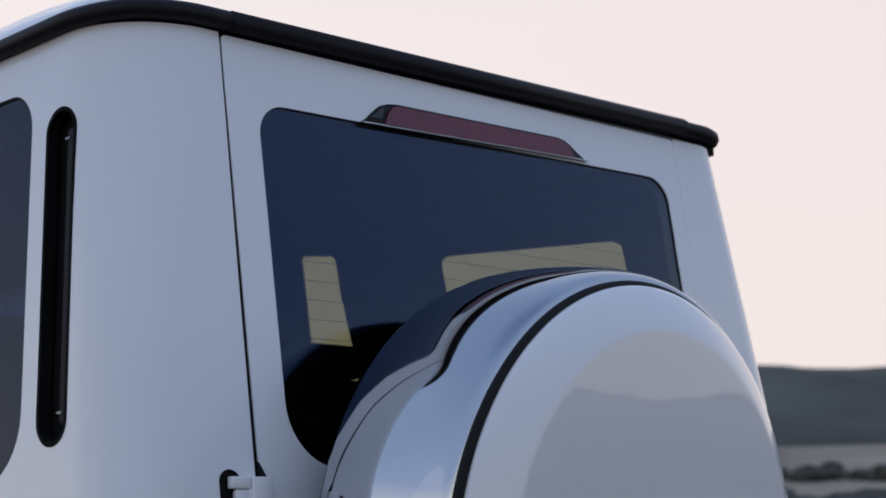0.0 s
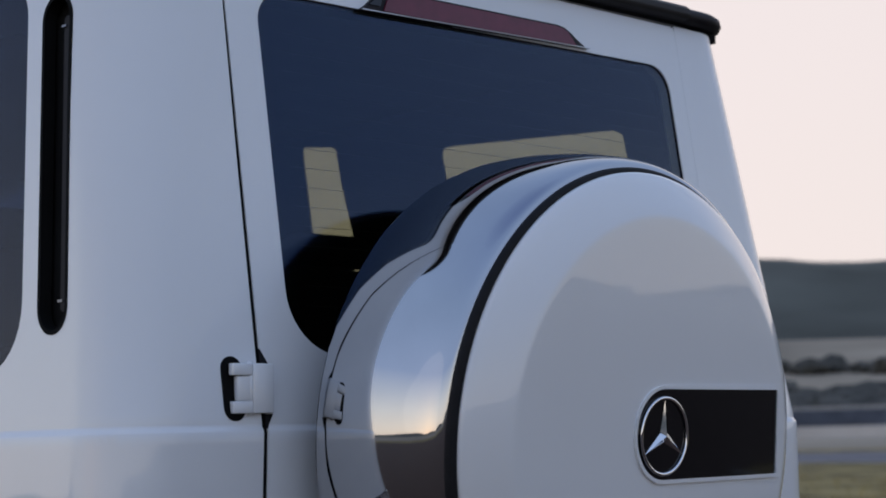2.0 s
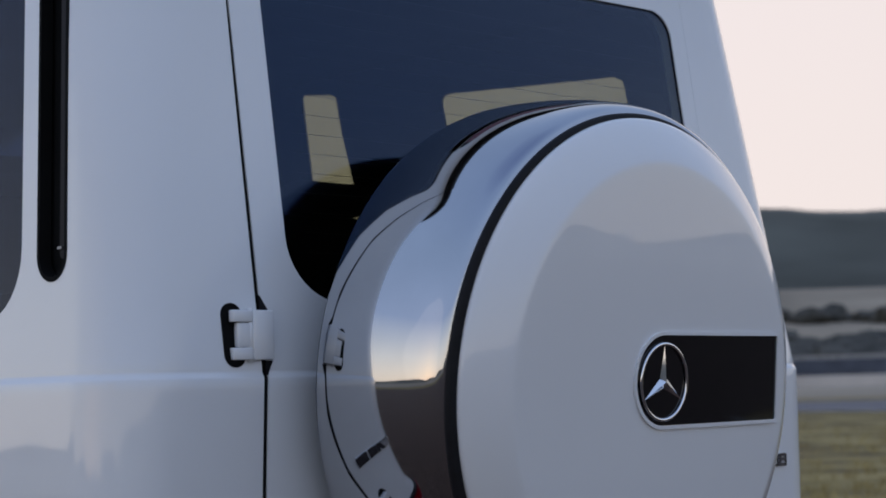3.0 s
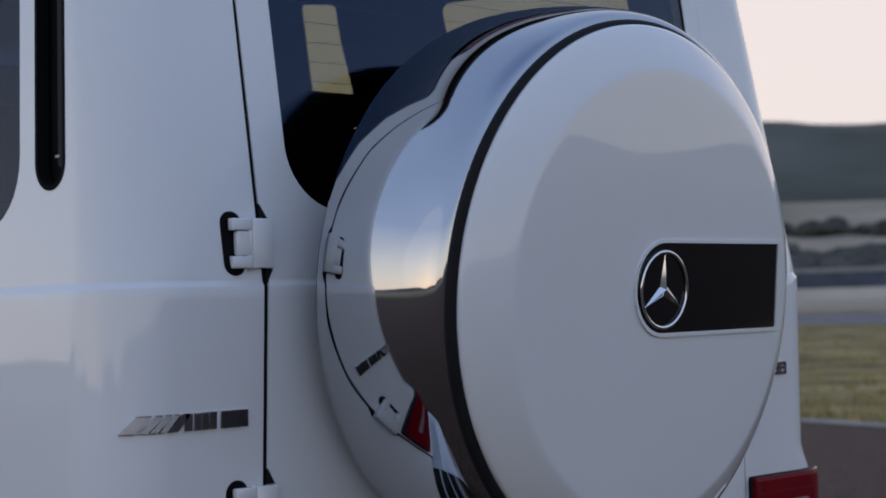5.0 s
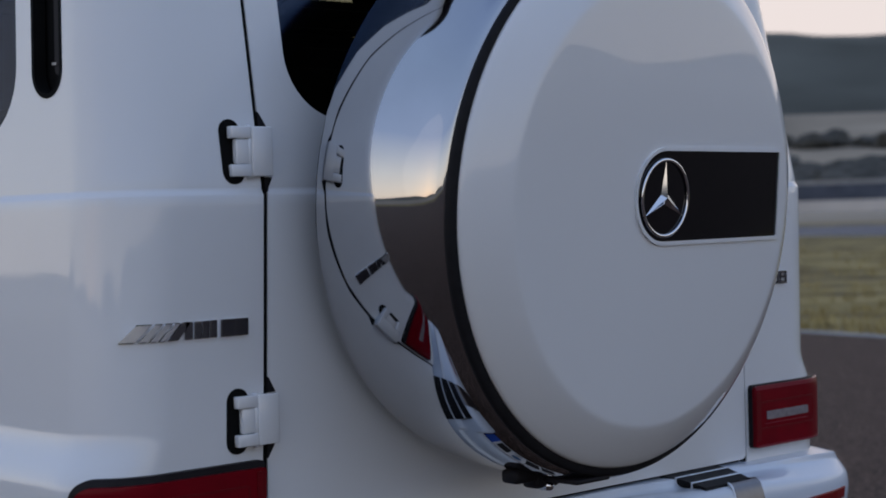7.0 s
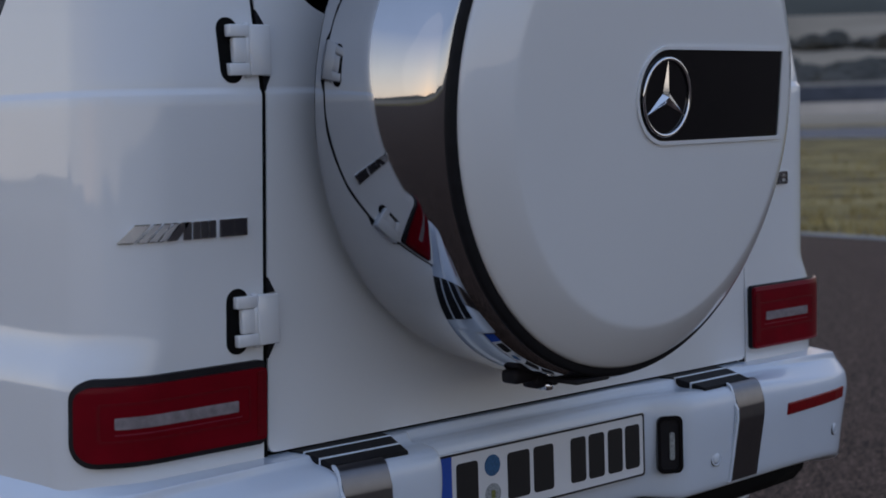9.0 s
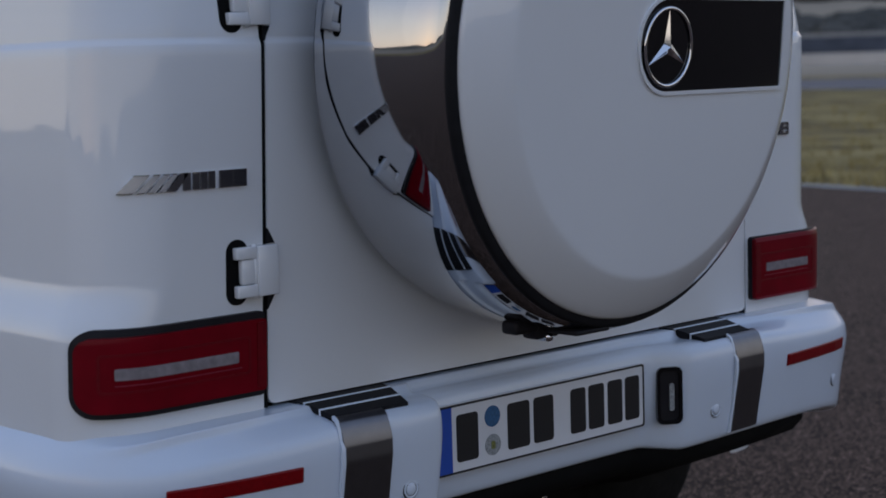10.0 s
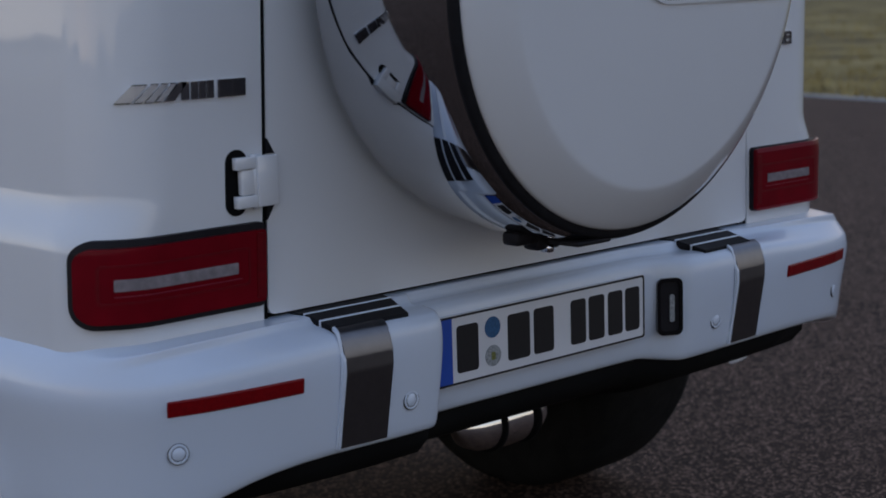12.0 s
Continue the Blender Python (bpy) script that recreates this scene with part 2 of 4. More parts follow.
def sheet(outer, holes, place, cuts_u=(), cuts_z=(), thick=0.02, front=0.0):
    """A panel: a flat outline with holes, cut along lines, laid onto a curved surface place(u, z, depth) and given thickness.
    Returns a mesh with true surface normals on its outer face."""
    pts, edges = [], []
    for loop in (outer, *holes):
        n0 = len(pts)
        pts += [Vector(p) for p in loop]
        edges += [(n0 + k, n0 + (k + 1) % len(loop)) for k in range(len(loop))]
    vs, _, tri, *_ = geometry.delaunay_2d_cdt(pts, edges, [], 0, 1e-7)
    bm = bmesh.new()
    made = [bm.verts.new((p[0], 0, p[1])) for p in vs]
    for f in tri:
        c = sum((vs[i] for i in f), Vector((0, 0))) / len(f)
        inside = False
        for loop in (outer, *holes):
            for (x0, y0), (x1, y1) in zip(loop, loop[1:] + loop[:1]):
                if (y0 > c.y) != (y1 > c.y) and c.x < x0 + (c.y - y0) * (x1 - x0) / (y1 - y0):
                    inside = not inside
        if inside:
            bm.faces.new([made[i] for i in f])
    bmesh.ops.delete(bm, geom=[v for v in bm.verts if not v.link_faces], context="VERTS")
    for axis, cuts in ((0, cuts_u), (2, cuts_z)):
        for c in cuts:
            co, no = [0, 0, 0], [0, 0, 0]
            co[axis], no[axis] = c, 1
            bmesh.ops.bisect_plane(bm, geom=bm.verts[:] + bm.edges[:] + bm.faces[:], dist=1e-6, plane_co=co, plane_no=no)
    flat = [(v.co.x, v.co.z) for v in bm.verts]
    bm.verts.index_update()
    tris = [[v.index for v in f.verts] for f in bm.faces]
    # orientation: outward is towards smaller depth
    rim = [(e.verts[0].index, e.verts[1].index) for e in bm.edges if len(e.link_faces) == 1]
    bm.free()
    n = len(flat)
    co = [place(u, z, front) for u, z in flat] + [place(u, z, front + thick) for u, z in flat]
    e = 1e-4

    def normal(u, z):
        a, b = Vector(place(u + e, z, front)) - Vector(place(u - e, z, front)), Vector(place(u, z + e, front)) - Vector(place(u, z - e, front))
        k = a.cross(b).normalized()
        out = Vector(place(u, z, front)) - Vector(place(u, z, front + 0.01))
        return k if k.dot(out) > 0 else -k

    ns = [normal(u, z) for u, z in flat]
    faces = []
    for t in tris:
        p = [Vector(co[i]) for i in t]
        k = (p[1] - p[0]).cross(p[2] - p[0])
        t = t if k.dot(ns[t[0]]) > 0 else t[::-1]
        faces.append(t)
    count = len(faces)
    faces += [[i + n for i in t[::-1]] for t in faces]
    for a, b in rim:
        m = len(co)
        co += [co[a], co[b], co[b + n], co[a + n]]
        faces.append([m, m + 1, m + 2, m + 3])
    me = bpy.data.meshes.new("sheet")
    me.from_pydata(co, [], faces)
    me.polygons.foreach_set("use_smooth", [True] * len(me.polygons))
    me.update()
    loops = []
    for k, p in enumerate(me.polygons):
        for li in p.loop_indices:
            loops.append(tuple(ns[me.loops[li].vertex_index]) if k < count else tuple(p.normal))
    me.normals_split_custom_set(loops)
    return me


def mesh_part(name, me, mat, parent=None, label=""):
    me.name = name
    me.materials.append(mat)
    ob = new(name, me)
    ob.visible_shadow = not mat.name.startswith("tinted")
    if parent:
        ob.parent = parent
    if label:
        ob["label"] = label
    return ob


def spin(bm, profile, centre, seg=96, axis="y", arc=(0, 360)):
    """A turned body: profile of (radius, along), about an axis through centre."""
    rings = []
    full = abs(arc[1] - arc[0] - 360) < 1e-6
    steps = seg if full else seg + 1
    for r, a in profile:
        ring = []
        for k in range(steps):
            th = radians(arc[0] + (arc[1] - arc[0]) * k / seg)
            c, s = r * math.cos(th), r * math.sin(th)
            p = {"y": (c, a, s), "x": (a, c, s), "z": (c, s, a)}[axis]
            ring.append(bm.verts.new((p[0] + centre[0], p[1] + centre[1], p[2] + centre[2])))
        rings.append(ring)
    for A, B in zip(rings, rings[1:]):
        for k in range(steps if full else steps - 1):
            j = (k + 1) % steps
            bm.faces.new((A[k], A[j], B[j], B[k]))
    for ring, (r, _) in ((rings[0], profile[0]), (rings[-1], profile[-1])):
        if r > 1e-5 and full:
            bm.faces.new(ring)
    return bm


def sweep(bm, path, section, closed=False, cap=True):
    """A section of (outward, up) carried along a plan path of (x, y, nx, ny, z)."""
    rings = [[bm.verts.new((x + o * nx, y + o * ny, z + h)) for o, h in section] for x, y, nx, ny, z in path]
    m = len(section)
    for A, B in zip(rings, rings[1:]):
        for k in range(m):
            j = (k + 1) % m
            bm.faces.new((A[k], A[j], B[j], B[k]))
    if cap:
        bm.faces.new(rings[0])
        bm.faces.new(rings[-1])
    return bm


# ---- car: body surfaces (x across, y forward from the rear door, z up) ----
LEAN, BELT, GAP, RAD = 0.14, 1.25, 0.578, 0.10
TOP, SILL = 2.052, 0.70


def rear_y(z):
    return LEAN * max(0.0, z - BELT)


def half(z):
    k = min(1.0, max(0.0, (0.905 - z) / 0.08))
    return 0.843 - 0.10 * max(0.0, z - BELT) + 0.028 * k * k * (3 - 2 * k)


def step(z):
    k = min(1.0, max(0.0, (1.247 - z) / 0.013))
    return -0.006 * k * k * (3 - 2 * k)


def rad(z, side=-1):
    """Corner radius of the body, larger towards the roof."""
    if side > 0:
        return RAD
    k = min(1.0, max(0.0, (z - 1.5) / 0.5))
    return RAD + 0.06 * k * k * (3 - 2 * k)


def lower(z):
    return -0.041 * min(0.53, max(0.0, BELT - z))


def skin(side):
    def place(u, z, dep):
        dep = dep + step(z)
        w, y0, r = half(z), rear_y(z), rad(z, side)
        grow = r - RAD
        u1, u2 = 0.17 - grow * 0.6, 0.17 + math.pi / 2 * RAD + grow
        dx = lower(z) * (1 if side < 0 else 0.45 * min(1.0, max(0.0, u / 0.17)))
        if u < u1:
            return (side * (GAP + (w - r - GAP) * u / u1) + dx, y0 + dep, z)
        if u < u2:
            th = (u - u1) / (u2 - u1) * math.pi / 2
            return (side * (w - r + (r - dep) * math.sin(th)) + dx, y0 + r - (r - dep) * math.cos(th), z)
        return (side * (w - dep) + dx, y0 + r + (u - u2), z)

    return place


def door_place(u, z, dep):
    return (u + lower(z) * min(1.0, max(0.0, (GAP - u) / (2 * GAP))), rear_y(z) + dep + step(z), z)


car = tagged(new("car"), "white boxy off-road car with a rear spare wheel, parked on asphalt", "car")
U_END = 2.75
CORNER = [0.13 + 0.26 * k / 22 for k in range(23)]
BELT_CUTS = (1.262, 1.25, 1.248, 1.2455, 1.243, 1.241, 1.239, 1.237, 1.235, 1.22)
FLARE_CUTS = tuple(0.93 - 0.0075 * k for k in range(17))
SLOT = rounded(0.351, 1.388, 0.430, 1.922, 0.039, 8)
WIN_A = rounded(0.479, 1.335, 1.20, 1.975, (0.11, 0.06, 0.05, 0.07), 8)
WIN_B = rounded(1.47, 1.335, 1.78, 2.032, 0.03, 5)
WIN_C = rounded(1.86, 1.335, 2.62, 1.995, 0.05, 5)
for side in (-1, 1):
    edge = 0.0058 if side < 0 else 0.0015
    outer = [(edge, SILL - 0.015), (U_END, SILL - 0.015), (U_END, TOP), (edge, TOP)]
    if side > 0:
        outer[-1:] = [(-0.0007, TOP), (-0.0007, 1.27), (edge, 1.25)]
    me = sheet(outer, [SLOT, WIN_A, WIN_B, WIN_C], skin(side), CORNER + [0.6, 1.0, 1.5, 2.0], BELT_CUTS + FLARE_CUTS + (1.0, 1.1, 1.4, 1.5, 1.58, 1.66, 1.74, 1.82, 1.9, 1.97), 0.02)
    panel = mesh_part("body_side", me, PAINT, car)
    glass_ob = []
    for w in (WIN_A, WIN_B, WIN_C):
        cu, cz = sum(p[0] for p in w) / len(w), sum(p[1] for p in w) / len(w)
        g = mesh_part("window_glass", sheet(w, [], skin(side), (), (), 0.004, 0.004), BLUE_SKY_GLASS if side < 0 else GLASS, panel, "dark tinted side window glass")
        rim_out = [(cu + (u - cu) * 1.0, cz + (z - cz) * 1.0) for u, z in w]
        inner = [(cu + (u - cu) * (1 - 0.004 / max(0.05, abs(u - cu) + 0.05)), cz + (z - cz) * 0.99) for u, z in w]
        mesh_part("window_seal", sheet(rim_out, [inner], skin(side), (), (), 0.01, 0.002), RUBBER, panel)
    slot_in = rounded(0.355, 1.392, 0.426, 1.918, 0.035, 8)
    mesh_part("vent_frame", sheet(rounded(0.348, 1.385, 0.433, 1.925, 0.042, 8), [slot_in], skin(side), CORNER, (1.4, 1.5, 1.58, 1.66, 1.74, 1.82, 1.9), 0.02, -0.001), UNDER, panel, "black plastic vent surround")
    mesh_part("vent_back", sheet(rounded(0.349, 1.386, 0.432, 1.924, 0.041, 8), [], skin(side), (), (), 0.004, 0.024), UNDER, panel, "dark vent recess")
    for zc in (1.437, 1.874):
        mesh_part("vent_clip", sheet(rounded(0.384, zc - 0.002, 0.397, zc + 0.002, 0.001, 2), [], skin(side), (), (), 0.003, 0.012), BRUSHED, panel, "small grey vent clip")
    mesh_part("vent_bar", sheet(rounded(0.372, 1.42, 0.392, 1.89, 0.009, 4), [], skin(side), (), (), 0.006, 0.014), BLACK_TRIM, panel)

# rear door with its window opening
def tilt(pts):
    return [(x, z + (0.014 * (x + 0.5) - 0.002 if z > 1.6 else 0)) for x, z in pts]


WINDOW = rounded(-0.513, 1.352, 0.533, 1.945, (0.10, 0.10, 0.055, 0.055), 10)
DOOR = rounded(-GAP + 0.003, SILL + 0.004, GAP - 0.001, TOP - 0.003, (0.012, 0.012, 0.01, 0.01), 3)
door = mesh_part("rear_door", sheet(DOOR, [tilt(WINDOW)], door_place, (-0.3, 0.0, 0.3), BELT_CUTS + (0.9, 1.05), 0.03), PAINT, car, "white rear door with a spare wheel on it")
mesh_part("window_glass", sheet(tilt(rounded(-0.511, 1.354, 0.531, 1.943, (0.099, 0.099, 0.054, 0.054), 10)), [], door_place, (), (), 0.004, 0.004), GLASS, door, "dark tinted rear window glass")
mesh_part("window_seal", sheet(tilt(rounded(-0.5128, 1.3522, 0.5328, 1.9448, (0.1, 0.1, 0.055, 0.055), 10)), [tilt(rounded(-0.5108, 1.3542, 0.5308, 1.9428, (0.099, 0.099, 0.0535, 0.0535), 10))], door_place, (), (), 0.006, 0.0025), RUBBER, door)
bm = bmesh.new()
box(bm, (-GAP - 0.02, 0.02, SILL - 0.02), (GAP + 0.02, 0.05, SILL + 0.0))
part("door_sill", bm, UNDER, car)
# seal strips, black and near the surface to give the gap its shade too
for side in (-1, 1):
    bm = bmesh.new()
    vs = []
    for z in (SILL - 0.01, 1.235, BELT, TOP):
        y = rear_y(z) + step(z) + 0.003
        vs.append([bm.verts.new((side * (GAP + o) + (lower(z) if side < 0 else 0), y + d, z)) for o, d in ((-0.0029, 0), (0.0057 if side < 0 else 0.0014, 0), (0.0057 if side < 0 else 0.0014, 0.01), (-0.0029, 0.01))])
    for A, B in zip(vs, vs[1:]):
        for k in range(4):
            bm.faces.new((A[k], A[(k + 1) % 4], B[(k + 1) % 4], B[k]))
    part("door_seal", bm, UNDER, car)

# heating wires on the rear window
for k in range(15):
    z = 1.43 + 0.032 * k
    mesh_part("heating_wire", sheet([(-0.47, z), (0.49, z), (0.49, z + 0.0007), (-0.47, z + 0.0007)], [], door_place, (), (), 0.0005, 0.009), PLATE_BLACK, door)

# high brake light
def lean(pts):
    """The brake light's upper and far parts stand a little higher."""
    return [(x - 0.005, z + 0.0005 + 0.022 * (x + 0.28)) for x, z in pts]


HOUSING = [(-0.290, 1.9440), (-0.18, 1.9430), (0.10, 1.9450), (0.292, 1.9465), (0.280, 1.951), (0.262, 1.962), (0.246, 1.974), (0.232, 1.981), (0.214, 1.9845), (-0.20, 1.9885), (-0.222, 1.9865), (-0.240, 1.981), (-0.258, 1.968), (-0.274, 1.954)]
brake = mesh_part("brake_light", sheet(lean(HOUSING), [], door_place, (), (), 0.02, -0.006), BLACK_TRIM, car, "high brake light in a slim dark housing")
LENS = [(-0.238, 1.9468), (-0.18, 1.9460), (0.10, 1.9472), (0.254, 1.9480), (0.246, 1.960), (0.236, 1.972), (0.222, 1.978), (0.208, 1.9800), (-0.20, 1.9840), (-0.214, 1.981), (-0.226, 1.970)]
mesh_part("lens", sheet(lean(LENS), [], door_place, (), (), 0.008, -0.0100), BRAKE_RED, brake, "dull dark red lens")
mesh_part("lens_end", sheet(lean([(-0.270, 1.955), (-0.244, 1.955), (-0.234, 1.978), (-0.246, 1.973), (-0.258, 1.964)]), [], door_place, (), (), 0.004, -0.0085), GLOSS_BLACK, brake, "glossy black lens end")
mesh_part("lower_lip", sheet(lean([(-0.286, 1.9436), (0.296, 1.9462), (0.296, 1.9482), (-0.20, 1.9456), (-0.286, 1.9456)]), [], door_place, (), (), 0.004, -0.0088), SILVER, brake, "pale lower lip")


def rim_path(z, off, y_end, step_deg=7.5):
    """Plan outline of the body at height z: left side, corner, rear, corner, right side."""
    w, y0, n = half(z), rear_y(z), int(90 / step_deg)
    halves = []
    for side in (-1, 1):
        r = rad(z, side)
        pts = [(side * w, y_end, side, 0), (side * w, y0 + r + 0.02, side, 0)]
        for k in range(n + 1):
            th = radians(90 * k / n)
            pts.append((side * (w - r + r * math.cos(th)), y0 + r - r * math.sin(th), side * math.cos(th), -math.sin(th)))
        halves.append(pts)
    return [(x, y, nx, ny, z) for x, y, nx, ny in halves[0] + halves[1][::-1]]


# roof gutter moulding and roof
GUT = [(-0.02, 0.0), (0.012, 0.0), (0.022, 0.004), (0.026, 0.012), (0.024, 0.022), (0.014, 0.030), (-0.02, 0.032)]
bm = sweep(bmesh.new(), [(x, y, nx, ny, z + float(np.interp(x, (-0.764, -0.72, -0.62, -0.5, 0.8), (-0.001, 0.005, 0.004, 0.0018, 0.0105)))) for x, y, nx, ny, z in rim_path(TOP, 0, 2.6)], GUT)
gutter = part("roof_gutter", bm, BLACK_TRIM, car, "black roof gutter moulding")
SLEEVE = [(o + (0.003 if o > 0 else 0), h + (0.003 if h > 0.015 else 0.001)) for o, h in GUT]
bm = sweep(bmesh.new(), [(-0.565, rear_y(TOP), 0, -1, TOP + 0.0012), (0.60, rear_y(TOP), 0, -1, TOP + 0.0095)], SLEEVE)
part("gutter_cover", bm, BLACK_TRIM, gutter)
bm = bmesh.new()
w, y0, nx, ny = half(TOP) - 0.006, rear_y(TOP) + 0.006, 24, 30
grid = []
for j in range(ny + 1):
    row = []
    for i in range(nx + 1):
        a, b = 2 * i / nx - 1, j / ny
        x, y = a * w, y0 + b * (2.6 - y0)
        r = 0.16 if a < 0 else 0.10
        inset = r - math.sqrt(max(0, r * r - max(0, r - (y - y0)) ** 2)) if y - y0 < r else 0
        x = a * (w - inset)
        beside, behind = min(1.0, (1 - abs(a)) * w / 0.13), min(1.0, max(0.0, y - y0) / 0.16)
        far_in = min(1.0, max(0.0, y - y0 - 0.16) / 0.5)
        up = min(0.095 * (1 - (1 - beside) ** 2), 0.052 * (1 - (1 - behind) ** 2) + 0.043 * far_in)
        row.append(bm.verts.new((x, y, TOP + 0.030 + up + 0.015 * (1 - a * a) * behind)))
    grid.append(row)
for A, B in zip(grid, grid[1:]):
    for i in range(nx):
        bm.faces.new((A[i], A[i + 1], B[i + 1], B[i]))
roof = part("roof", bm, PAINT, car)
sol = roof.modifiers.new("thick", "SOLIDIFY")
sol.thickness, sol.offset = 0.03, -1

# ---- spare wheel cover on the rear door ----
COVER_POSE = pose(-0.0836, -0.30, 1.2107, 4.89, 0, 3.03)
RING = [(0.30, 0.262), (0.425, 0.262), (0.4335, 0.261), (0.4372, 0.258), (0.4395, 0.252), (0.446, 0.225), (0.4495, 0.19), (0.451, 0.155), (0.4508, 0.12), (0.449, 0.085), (0.446, 0.055), (0.4425, 0.031), (0.438, 0.016), (0.433, 0.006), (0.4275, 0.0015), (0.2, 0.001)]
cover = part("spare_wheel_cover", spin(bmesh.new(), RING, (0, 0, 0), 192), RING_STEEL, car, "polished steel ring of the spare wheel cover")
cover.matrix_local = COVER_POSE
# added black rim: dark line and shade between the ring and the door
part("shade_rim", spin(bmesh.new(), [(0.30, 0.292), (0.398, 0.291), (0.410, 0.288), (0.418, 0.280), (0.422, 0.270), (0.424, 0.260), (0.30, 0.258)], (0, 0, 0), 128), UNDER, cover, "added black rim for the shade behind the cover")
part("seal_ring", spin(bmesh.new(), [(0.38, 0.006), (0.4240, 0.006), (0.4268, 0.003), (0.4268, -0.0025), (0.4235, -0.006), (0.414, -0.0072), (0.38, -0.0072)], (-0.0035, 0, -0.003), 192), RUBBER, cover, "black rubber seal ring")
FACE = [(0.39, -0.004), (0.4165, -0.0065), (0.4160, -0.0105), (0.412, -0.0150), (0.400, -0.0228), (0.385, -0.0318), (0.368, -0.0412), (0.352, -0.0492), (0.3475, -0.0507), (0.3445, -0.0513), (0.341, -0.0516), (0.335, -0.0519), (0.30, -0.0530), (0.25, -0.0543), (0.2, -0.0552), (0.15, -0.0558), (0.1, -0.0562), (0.05, -0.0564), (0.0005, -0.0565)]
cover_face = part("cover_face", spin(bmesh.new(), FACE, (0, 0, 0), 192), PAINT, cover, "white domed cover face")


def face_place(u, z, dep):
    r = math.hypot(u, z)
    rs, ys = [p[0] for p in FACE[::-1]], [p[1] for p in FACE[::-1]]
    return (u, float(np.interp(r, rs, ys)) + dep, z)


PX0, PX1, PZ0, PZ1 = -0.0748, 0.3165, -0.0585, 0.0805
q = (PZ1 - PZ0) / 2 - 0.001
CUTS = (-0.04, 0.0, 0.05, 0.1, 0.15, 0.2, 0.25, 0.3)
mesh_part("plaque_lip", sheet(rounded(PX0 - 0.005, PZ0 - 0.006, PX1 + 0.005, PZ1 + 0.005, (q + 0.005, 0.004, 0.004, q + 0.005), 14), [rounded(PX0, PZ0, PX1, PZ1, (q, 0.003, 0.003, q), 14)], face_place, CUTS, (0,), 0.01, -0.0035), PAINT, cover)
mesh_part("plaque", sheet(rounded(PX0 - 0.001, PZ0 - 0.001, PX1 + 0.001, PZ1 + 0.001, (q, 0.003, 0.003, q), 14), [], face_place, CUTS, (0,), 0.006, -0.001), GLOSS_BLACK, cover, "glossy black plaque with a chrome emblem")
# emblem: a chrome ring with three tapered arms
EX, EZ, EY = -0.0055, 0.0085, -0.0575
R0, r0 = 0.0585, 0.0029
bm = bmesh.new()
ring = [[bm.verts.new((EX + (R0 + r0 * math.cos(b)) * math.cos(a), EY - 0.002 - r0 * 0.8 * math.sin(b), EZ + (R0 + r0 * math.cos(b)) * math.sin(a))) for b in [2 * math.pi * j / 10 for j in range(10)]] for a in [2 * math.pi * k / 72 for k in range(72)]]
for k in range(72):
    A, B = ring[k], ring[(k + 1) % 72]
    for j in range(10):
        bm.faces.new((A[j], A[(j + 1) % 10], B[(j + 1) % 10], B[j]))
part("emblem_ring", bm, CHROME, cover, "chrome emblem ring")
for k in range(3):
    bm = bmesh.new()
    a = radians(90 + 120 * k)
    d, n = Vector((math.cos(a), 0, math.sin(a))), Vector((-math.sin(a), 0, math.cos(a)))
    o = Vector((EX, EY, EZ))
    tip, base = o + d * 0.056 + Vector((0, -0.001, 0)), o + Vector((0, -0.006, 0))
    l, r = o + d * 0.006 + n * 0.0086, o + d * 0.006 - n * 0.0086
    v = [bm.verts.new(p) for p in (tip, base, l, r, o - d * 0.002)]
    for f in ((0, 1, 2), (0, 3, 1), (1, 4, 2), (1, 3, 4), (0, 2, 4), (0, 4, 3)):
        bm.faces.new([v[i] for i in f])
    part("emblem_arm", bm, CHROME, cover, smooth=False)

# mechanism under the spare wheel
bracket = new("wheel_bracket")
bracket.parent = car
bm = box(bmesh.new(), (-0.265, -0.20, 0.781), (-0.212, -0.165, 0.803), 0.006)
box(bm, (-0.20, -0.19, 0.80), (-0.10, -0.165, 0.86), 0.004)
part("bracket_arm", bm, BLACK_TRIM, bracket)
bm = bmesh.new()
box(bm, (-0.22, -0.20, 0.768), (-0.165, -0.165, 0.802), 0.007)
box(bm, (-0.172, -0.20, 0.772), (-0.115, -0.165, 0.795), 0.005)
box(bm, (-0.14, -0.212, 0.768), (-0.058, -0.17, 0.78), 0.004)
box(bm, (-0.205, -0.270, 0.779), (-0.128, -0.19, 0.787), 0.003)
part("bracket_latch", bm, BLACK_TRIM, bracket)
part("bracket_bolt", spin(bmesh.new(), [(0.001, -0.208), (0.006, -0.206), (0.008, -0.201), (0.008, -0.185)], (-0.194, 0, 0.771), 16), CHROME, bracket)


